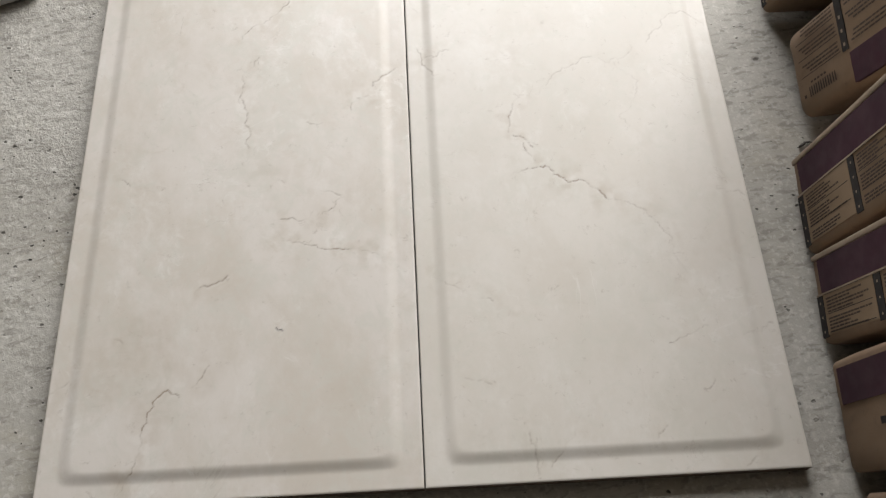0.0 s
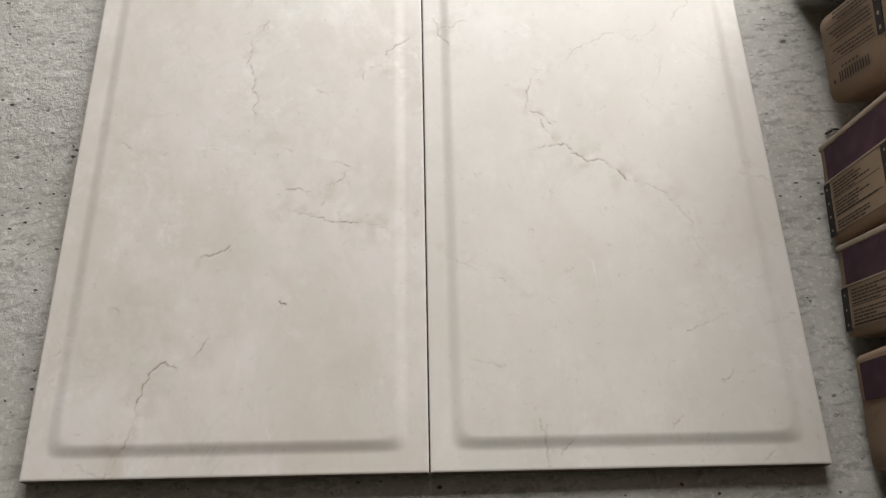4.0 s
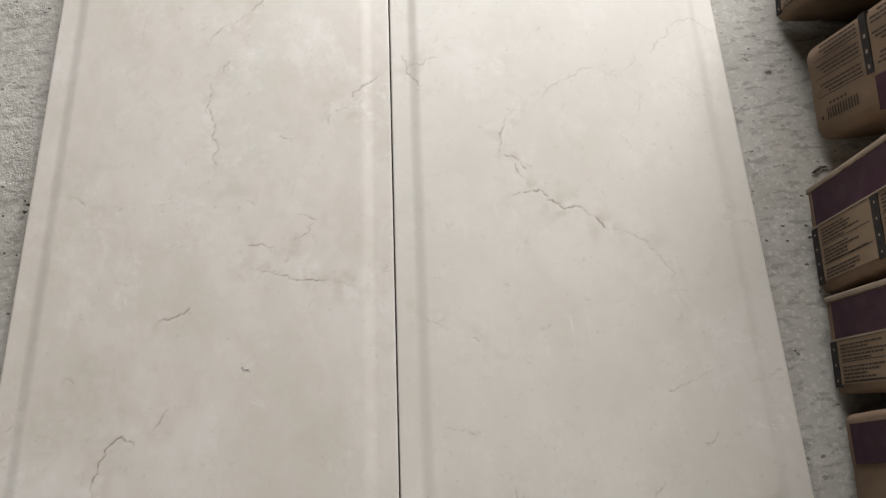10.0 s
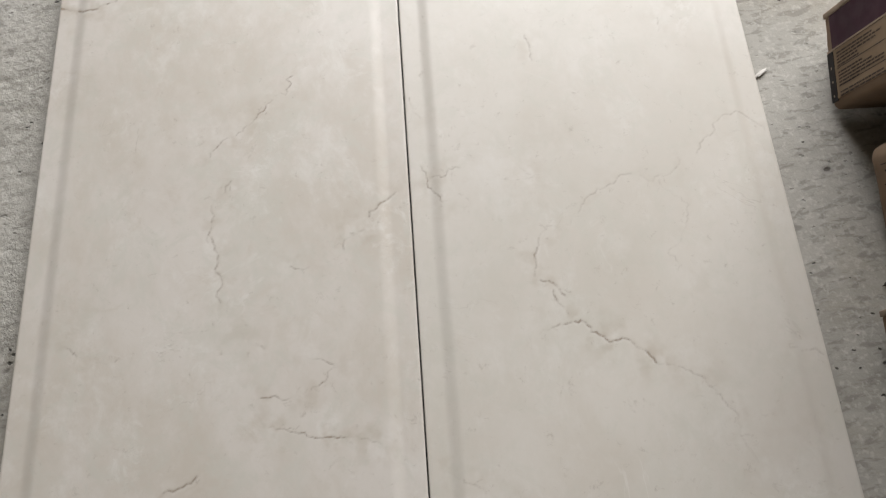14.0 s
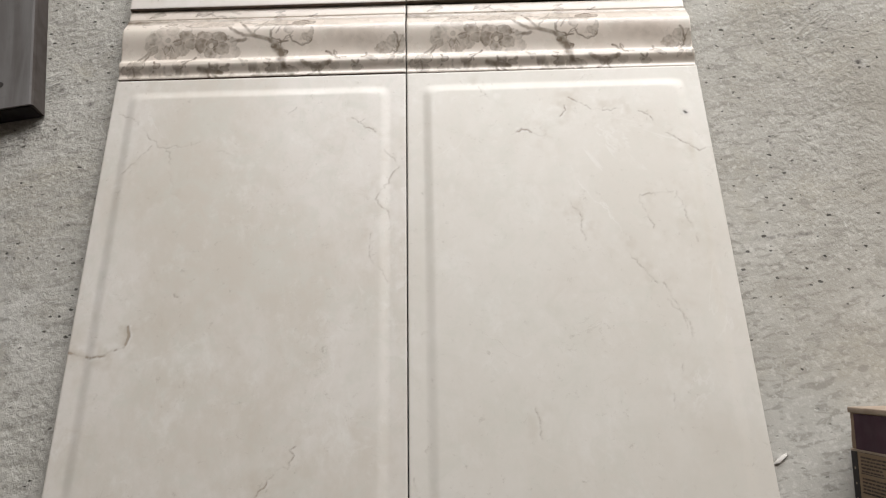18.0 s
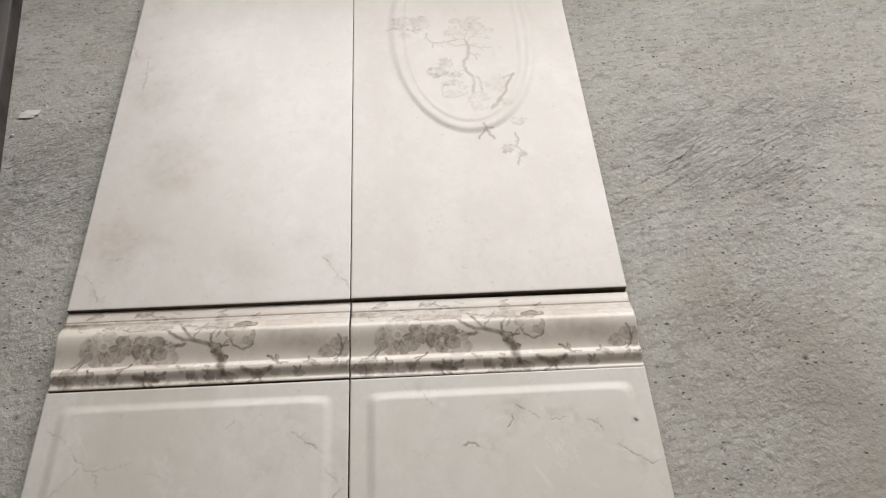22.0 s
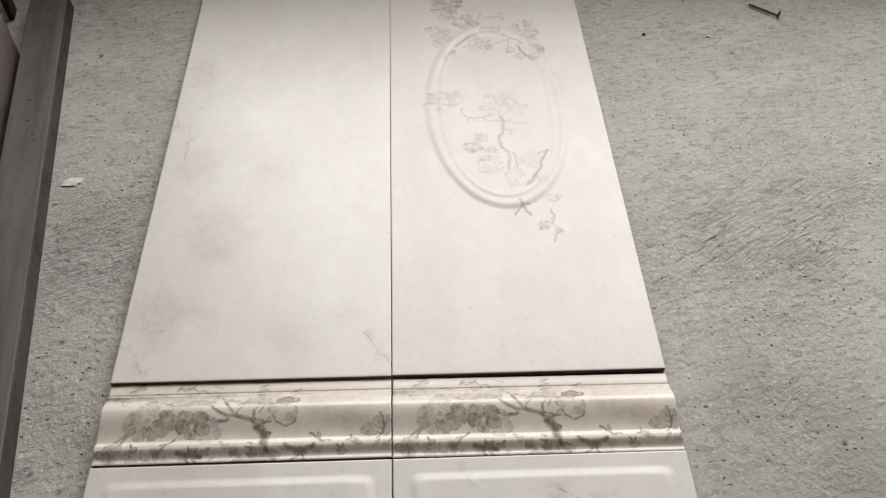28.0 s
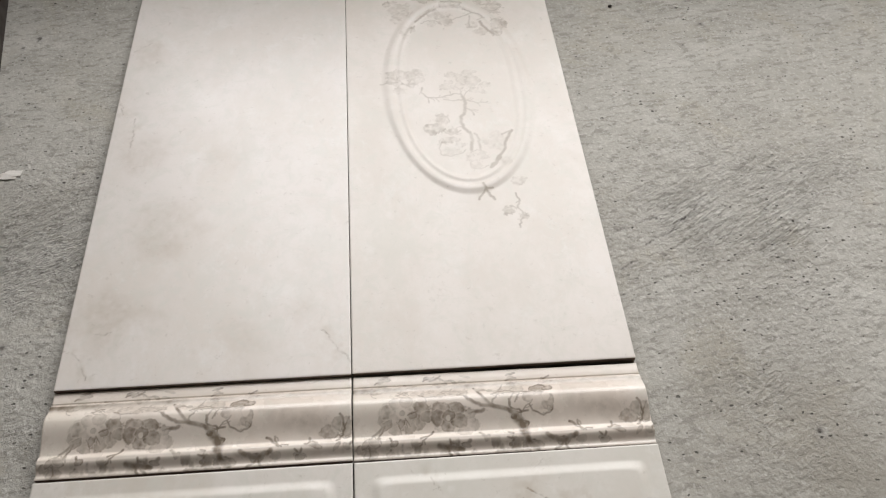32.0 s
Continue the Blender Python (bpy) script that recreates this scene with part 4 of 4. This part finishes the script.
for k in range(34):
    cx, cy = twigs.uniform(22, 268), twigs.uniform(82, 121)
    petal(border, twigs.uniform(0.3, 0.6), twigs.randint(4, 9), twigs.randint(2, 4), twigs.randint(-35, 35), cx, cy)
    if k % 2:
        stroke(border, 0.8, 0.7, cx - 7, cy - 3, cx, cy, cx + 8, cy + twigs.uniform(-4, 5))
for k in range(13):
    cx = twigs.choice((twigs.uniform(4, 60), twigs.uniform(110, 250), twigs.uniform(290, 396)))
    cy = twigs.uniform(3, 22)
    stroke(border, twigs.uniform(0.9, 1.6), 0.75, cx, cy, cx + twigs.uniform(-9, 9), cy + twigs.uniform(4, 10))
    petal(border, twigs.uniform(0.4, 0.65), twigs.randint(5, 10), twigs.randint(3, 5), twigs.randint(-50, 50), cx, cy)
for radius, dark, cx, cy in ((22, 0.22, 290, 76), (24, 0.26, 314, 66), (26, 0.3, 340, 56), (26, 0.28, 366, 46), (40, 0.2, 120, 78), (36, 0.16, 215, 84)):
    stain(border, radius, dark, cx, cy)
# Groove line: its shade painted into the ink full width, plus patchy print.
groove_shade_print = np.exp(-((border.y - 0.0995) / 0.0058) ** 2)
border.ink = np.maximum(border.ink, groove_shade_print * (0.40 + 0.50 * step(vnoise(border.x * 30, border.y * 20, 61, 4), -0.1, 0.5) * step(0.27 - border.x, 0.0, 0.08)))
foot = np.exp(-((border.y - 0.011) / 0.009) ** 4)
border.ink = np.maximum(border.ink, foot * 0.7 * step(vnoise(border.x * 75 + 5, border.y * 60, 62, 4), 0.05, 0.4) * step(vnoise(border.x * 14, border.y * 0, 63, 2), -0.35, 0.2))
border.ink *= 0.92 + 0.55 * vnoise(border.x * 130, border.y * 130, 12, 4)
by = border.y / border.h
bead = step(by, 0.035, 0.16) - 0.42 * step(by, 0.185, 0.26)
swell = step(by, 0.24, 0.60) * (1 - 0.60 * step(by, 0.60, 0.82)) * (1 - step(by, 0.815, 0.835) * 0.5)
lip = 0.16 * step(by, 0.85, 0.87) * (1 - 0.4 * step(by, 0.9, 1.0))
border.z += 0.0048 * (1 - step(by, 0.01, 0.15)) + 0.0105 * bead + 0.0098 * (swell + lip) - 0.004 * step(by, 0.6, 0.82) - 0.0035 * step(by, 0.835, 0.86)
border.rim(0.0006)


def strip_of(sheet, lo, hi):
    """The rows of a sheet between two heights, as a sheet of its own."""
    j0, j1 = np.searchsorted(sheet.ys, (lo * sheet.h, hi * sheet.h))
    j1 = min(j1 + 1, len(sheet.ys))
    cut = Sheet(0.02, 0.02, 0.01)
    cut.x, cut.y, cut.z = sheet.x[j0:j1], sheet.y[j0:j1], sheet.z[j0:j1]
    cut.vein, cut.ink, cut.speck, cut.pale = sheet.vein[j0:j1], sheet.ink[j0:j1], sheet.speck[j0:j1], sheet.pale[j0:j1]
    return cut


def border_tile(x, y, turn, label):
    ob = thing("border_tile", label, "tile", pose(x, y, LOW, 0, 0, turn), "border tiles")
    for name, lo, hi, look_of in (("bead_moulding", -1, 0.2225, "glossy rounded bead with brown leaf print"), ("face", 0.2225, 0.845, "curved cream face printed with blossom branches"), ("lip", 0.845, 2, "thin flat upper lip")):
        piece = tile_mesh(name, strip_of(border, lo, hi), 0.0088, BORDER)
        piece.parent = ob
        tagged(piece, look_of)


def laid(name, sheet, thick, mat, x, y, turn, label, group):
    ob = tile_mesh(name, sheet, thick, mat)
    ob.matrix_world = pose(x, y, LOW, 0, 0, turn)
    return tagged(ob, label, "tile", group)


laid("wall_tile", left, THICK, MARBLE_L, -0.4, 0.0, 0.0, "tall beige marble-look ceramic tile with moulded panel margin", "panelled tiles")
laid("wall_tile", right, THICK, MARBLE_R, 0.0008, 0.0, -0.02, "tall beige marble-look ceramic tile, moulded panel, grey veins", "panelled tiles")
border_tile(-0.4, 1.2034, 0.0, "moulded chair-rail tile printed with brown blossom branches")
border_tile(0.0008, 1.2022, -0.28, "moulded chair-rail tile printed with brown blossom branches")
laid("wall_tile", plain, THICK, CREAM, -0.4, 1.3292, 0.0, "tall plain cream ceramic tile with faint veins", "upper tiles")
laid("wall_tile", medal, THICK, CREAM_B, 0.0008, 1.3300, 0.05, "cream ceramic tile with raised oval medallion and blossom print", "upper tiles")


# ---- cartons of tiles standing on edge beside the display ----
def bars(ob, rows, mat, name="text_line"):
    """Thin printed bars on the carton's end: (across from, across to, up from, up to)."""
    bm = bmesh.new()
    for y0, y1, z0, z1 in rows:
        vs = [bm.verts.new(p) for p in ((-0.0007, y0, z0), (-0.0007, y0, z1), (-0.0007, y1, z1), (-0.0007, y1, z0))]
        bm.faces.new(vs)
    bmesh.ops.recalc_face_normals(bm, faces=bm.faces[:])
    for f in bm.faces:
        if f.normal.x > 0:
            f.normal_flip()
    return tagged(part(name, bm, mat, ob), kind="stuff" if len(rows) > 1 else "")


def carton(x, y, lean, turn, w, style, seed, label):
    rng = random.Random(seed)
    ob = thing("carton", label, "carton", pose(x - 0.008, y, DECK + 0.0012, lean, 0, turn), "cartons of tiles")
    bm = block(0, 0.60, 0, w, 0, 0.34, 0.007 if style != "flipped" else 0.014, 3)
    bmesh.ops.subdivide_edges(bm, edges=[e for e in bm.edges if e.calc_length() > 0.08], cuts=6, use_grid_fill=True)
    for v in bm.verts:
        v.co += Vector((rng.uniform(0, 1.2) if v.co.x < 0.3 else 0, rng.uniform(-1, 1), 0)) * 0.0008
    part("body", bm, CARDBOARD, ob)
    # Added strip at the raised far edge, blocks light beneath the leaning carton.
    part("light_stop_flap", block(0.03, 0.575, w - 0.012, w - 0.008, -(w - 0.008) * math.tan(radians(lean)) + 0.001, 0.012), CARDBOARD, ob, "added flap that keeps light from passing under the carton")
    if style == "band":
        part("text_panel", block(-0.0004, 0.01, 0.010, w - 0.0455, 0.017, 0.127), PANEL, ob, "pale tan printed panel")
        part("purple_band", block(-0.0006, 0.01, w - 0.043, w - 0.006, 0.016, 0.33), PURPLE, ob, "purple printed band")
        part("label_edge", block(-0.0009, 0.008, w - 0.0455, w - 0.0435, 0.004, 0.33), CARD_EDGE, ob, "pale line beside the purple band")
        part("flap_edge", block(-0.0012, 0.30, w - 0.005, w + 0.0012, 0.004, 0.335, 0.001), CARD_EDGE, ob, "pale torn carton edge")
        part("black_strip", block(-0.0006, 0.01, 0.008, w - 0.046, 0.003, 0.016), BLACK_INK, ob, "black printed strip")
        part("black_strip", block(-0.0006, 0.01, 0.008, w - 0.046, 0.128, 0.141), BLACK_INK, ob, "black printed strip")
        bars(ob, [(0.013 + 0.016 * k, 0.0155 + 0.016 * k, z + 0.001, z + 0.0035) for z in (0.0075, 0.1325) for k in range(4) if 0.02 + 0.016 * k < w - 0.046], CARD_EDGE, "strip_mark")
        for base, top in ((0.022, 0.122), (0.146, 0.23)):
            rows, u = [], w - 0.050
            while u > 0.012:
                for k in range(5):
                    if u - 0.0036 * k > 0.012:
                        z = base + 0.002
                        end = base + (top - base) * rng.uniform(0.45, 0.97)
                        while z < end:
                            word = rng.uniform(0.004, 0.012)
                            rows.append((u - 0.0036 * k - 0.0019, u - 0.0036 * k, z, min(z + word, end)))
                            z += word + 0.0012
                u -= 0.022
            bars(ob, rows, BROWN_INK)
            bars(ob, [(u, u + 0.0008, base, top) for u in (w - 0.046, w - 0.068, w - 0.088) if u > 0.01], BLACK_INK, "rule_line")
    elif style == "flipped":
        part("black_strip", block(-0.0006, 0.01, 0.045, w - 0.004, 0.124, 0.137), BLACK_INK, ob, "black printed strip")
        bars(ob, [(0.05 + 0.016 * k, 0.054 + 0.016 * k, 0.1285, 0.1325) for k in range(3)], CARD_EDGE, "strip_mark")
        part("purple_band", block(-0.0006, 0.01, 0.005, 0.040, 0.137, 0.33), PURPLE, ob, "purple printed band")
        rows = []
        for g in (0.050, 0.072, 0.092):
            for k in range(3):
                for z, end in ((0.03 + rng.uniform(0, 0.03), 0.118), (0.143 + rng.uniform(0, 0.02), 0.22)):
                    while z < end:
                        word = rng.uniform(0.004, 0.012)
                        rows.append((g + 0.0045 * k, g + 0.0045 * k + 0.0021, z, min(z + word, end)))
                        z += word + 0.0012
        bars(ob, rows, BROWN_INK)
        bars(ob, [(u, u + 0.0008, 0.025, 0.12) for u in (0.047, 0.068, 0.089)], BLACK_INK, "rule_line")
        bars(ob, [(0.0205, 0.0325, 0.038 + 0.0112 * k + d, 0.0405 + 0.0112 * k + d) for k in range(6) for d in (0.0, 0.0052)], BROWN_INK, "maker_mark")
        bars(ob, [(0.036, 0.0385, 0.045 + 0.008 * k, 0.050 + 0.008 * k) for k in range(5)] + [(0.022, 0.026, 0.024, 0.029)], BROWN_INK, "maker_mark")
    else:
        part("purple_band", block(-0.0006, 0.01, w - 0.048, w - 0.010, 0.014, 0.33), PURPLE, ob, "purple printed band")
        bars(ob, [(w - 0.075, w - 0.068, 0.085, 0.1), (w - 0.075, w - 0.068, 0.105, 0.12)], BLACK_INK, "maker_mark")
    return ob


carton(0.450, -0.146, 9, 0, 0.118, "plain", 1, "brown cardboard tile carton standing on edge, purple band")
carton(0.452, -0.006, 8, 0, 0.117, "plain", 2, "brown cardboard tile carton standing on edge, purple band")
carton(0.459, 0.133, 11.5, 0, 0.100, "band", 3, "brown cardboard tile carton on edge, purple band, black strips")
carton(0.467, 0.245, 9.5, 0, 0.115, "band", 4, "brown cardboard tile carton on edge, purple band, torn edge")
carton(0.503, 0.430, 18, 5, 0.112, "flipped", 5, "upside-down brown cardboard tile carton with soft rounded edges")
carton(0.492, 0.605, 18, 0, 0.110, "band", 6, "brown cardboard tile carton leaning over, purple band")

# ---- metal channel, timber and sack ----
RUN = 8.95
chan = thing("metal_channel", "grey painted steel channel lying open side down", "steel channel", pose(-0.499, 1.156, DECK, 0, 0, RUN))


def extruded(profile, length):
    """A profile of (x, z) drawn along y."""
    bm = bmesh.new()
    a = [bm.verts.new((x, 0, z)) for x, z in profile]
    b = [bm.verts.new((x, length, z)) for x, z in profile]
    n = len(profile)
    for k in range(n):
        bm.faces.new((a[k], a[(k + 1) % n], b[(k + 1) % n], b[k]))
    bm.faces.new(a[::-1])
    bm.faces.new(b)
    bmesh.ops.recalc_face_normals(bm, faces=bm.faces[:])
    return bm


CH = 0.078
part("web", extruded(((-CH, 0.030), (-0.0085, 0.030), (-0.006, 0.0292), (-0.0045, 0.0275), (-CH, 0.0265)), 1.13), STEEL, chan)
part("flange", extruded(((-0.0058, 0.0290), (-0.0035, 0.0270), (0.0, 0.0), (-0.003, 0.0), (-0.0075, 0.026)), 1.13), RUSTED, chan, "rust-stained edge flange")
part("flange", extruded(((-CH - 0.003, 0.0), (-CH, 0.0), (-CH + 0.002, 0.0265), (-CH - 0.001, 0.030)), 1.13), RUSTED, chan, "rust-stained edge flange")
part("core", extruded(((-CH + 0.001, 0.0005), (-0.0035, 0.0005), (-0.0075, 0.0262), (-CH + 0.002, 0.0262)), 1.130), SOOT, chan, "black core showing at the cut end").location.y = -0.0012
bm = bmesh.new()
bmesh.ops.create_cone(bm, cap_ends=True, segments=14, radius1=0.0045, radius2=0.0045, depth=0.0008, matrix=Matrix.Translation((-0.048, 0.040, 0.0303)))
part("screw_hole", bm, SOOT, chan, "dark drilled hole")
for sx, sy, ra in ((-0.0467, 0.795, 0.0035), (-0.044, 0.738, 0.003), (-0.033, 0.707, 0.002), (-0.031, 0.695, 0.0025), (-0.027, 0.682, 0.002), (-0.034, 1.09, 0.0035), (-0.039, 1.081, 0.0028)):
    bm = bmesh.new()
    bmesh.ops.create_icosphere(bm, subdivisions=2, radius=1)
    for v in bm.verts:
        k = 1 + 0.6 * noise.noise(v.co * 1.5 + Vector((sy * 90, 0, 0)))
        v.co = Vector((sx + v.co.x * ra * k * 1.3, sy + v.co.y * ra * k * 0.8, 0.0301 + v.co.z * 0.0004))
    part("rust_spot", bm, RUST, chan, "dark rust spot")

beam = thing("timber_beam", "mauve-brown painted timber beam lying beside a steel channel", "timber", pose(-0.5795, 1.072, DECK, 0, 0, RUN))
part("beam", block(-0.06, 0, 0, 1.05, 0.0, 0.10, 0.003), REDWOOD, beam)
part("cut_end", block(-0.057, -0.003, -0.0012, 0.004, 0.003, 0.097), SOOT, beam, "dark sawn end")

rack = thing("upright_profiles", "black and white upright profiles standing together", "profile bundle", pose(-0.816, 2.225, DECK, 0, 0, RUN))
for k, mat in enumerate((SOOT, STRIPE_W, SOOT, STRIPE_W, SOOT)):
    part("profile", block(-0.026 + 0.011 * k, -0.0155 + 0.011 * k, 0.0, 0.04, 0, 0.55 + 0.01 * (k % 2), 0.001), mat, rack, "white strip" if mat is STRIPE_W else "black strip")


def sack():
    ob = thing("plastic_sack", "white plastic sack with a blue printed panel, lying flat", "sack", pose(-0.504, 0.697, DECK, 0, 0, 20))
    xs = np.linspace(0, 1, 36)

    def skin(y0, y1, lift):
        bm = bmesh.new()
        rows = []
        for v in np.linspace(y0, y1, 30):
            row = []
            for u in xs:
                e = max(0.0, (4 * u * (1 - u)) * min(1.0, 5 * v) * min(1.0, 5 * (1 - v)))
                z = 0.012 + 0.085 * e ** 0.45 + 0.006 * noise.noise((u * 6, v * 8, 1.0)) * e ** 0.3 + lift
                row.append(bm.verts.new((-0.30 * u + lift + 0.01 * noise.noise((v * 5, 3, 0)), 0.42 * v, z)))
            rows.append(row)
        for a, b in zip(rows, rows[1:]):
            for k in range(len(a) - 1):
                bm.faces.new((a[k], b[k], b[k + 1], a[k + 1])).smooth = True
        low = bmesh.ops.extrude_edge_only(bm, edges=[e for e in bm.edges if e.is_boundary])
        for v in low["geom"]:
            if isinstance(v, bmesh.types.BMVert):
                v.co.z = 0.002
        bmesh.ops.recalc_face_normals(bm, faces=bm.faces[:])
        return bm

    part("skin", skin(0, 1, 0), BAG_WHITE, ob)
    part("printed_panel", skin(0.2, 0.8, 0.0014), BAG_BLUE, ob, "blue printed panel")


sack()


# ---- small debris ----
def lump(name, x, y, sx, sy, sz, mat, seed, label, category, turn=0):
    rng = random.Random(seed)
    bm = bmesh.new()
    bmesh.ops.create_icosphere(bm, subdivisions=2, radius=1)
    for v in bm.verts:
        k = 1 + 0.75 * noise.noise(v.co * 2.1 + Vector((seed, 0, 0)))
        v.co = Vector((v.co.x * sx * k, v.co.y * sy * k, max(v.co.z, -0.5) * sz * k))
    ob = part(name, bm, mat)
    ob.matrix_world = pose(x, y, DECK + sz * 0.5 - 0.001, 0, 0, turn)
    tagged(ob, label, category)


lump("tile_chip", 0.414, 0.662, 0.010, 0.0024, 0.0010, CHIP, 3, "small white broken tile chip beside the tile", "chip", 35)
lump("plaster_crumb", -0.557, 1.75, 0.016, 0.010, 0.0009, CHIP, 5, "flat white plaster crumb stuck to the floor", "plaster crumb", 15)
lump("plaster_crumb", -0.5735, 1.70, 0.004, 0.003, 0.0016, CHIP, 6, "tiny white plaster crumb on the floor", "plaster crumb")
lump("grit", 0.489, 0.396, 0.006, 0.0016, 0.002, STONE, 7, "dark bit of grit beside the cartons", "grit", 30)
lump("grit", 0.499, 0.400, 0.004, 0.0012, 0.0018, STONE, 8, "dark bit of grit beside the cartons", "grit")
lump("plaster_crumb", 0.672, 2.152, 0.004, 0.0028, 0.0014, CHIP, 21, "tiny white plaster crumb on the floor", "plaster crumb")
lump("plaster_crumb", 0.678, 2.113, 0.003, 0.0024, 0.0012, CHIP, 22, "tiny white plaster crumb on the floor", "plaster crumb")
lump("grit", 0.535, 2.16, 0.004, 0.003, 0.003, STONE, 10, "dark bit of grit on the concrete", "grit")

nail = thing("nail", "rusty steel nail lying on the concrete", "nail", pose(0.787, 2.263, DECK + 0.003, 0, 0, -39))
bm = bmesh.new()
bmesh.ops.create_cone(bm, cap_ends=True, segments=10, radius1=0.0028, radius2=0.0024, depth=0.066, matrix=Matrix.Translation((0.036, 0, 0)) @ Matrix.Rotation(radians(90), 4, "Y"))
part("shank", bm, RUST, nail)
bm = bmesh.new()
bmesh.ops.create_cone(bm, cap_ends=True, segments=12, radius1=0.0085, radius2=0.0075, depth=0.003, matrix=Matrix.Translation((0.0705, 0, 0.003)) @ Matrix.Rotation(radians(90), 4, "Y"))
part("head", bm, RUST, nail)
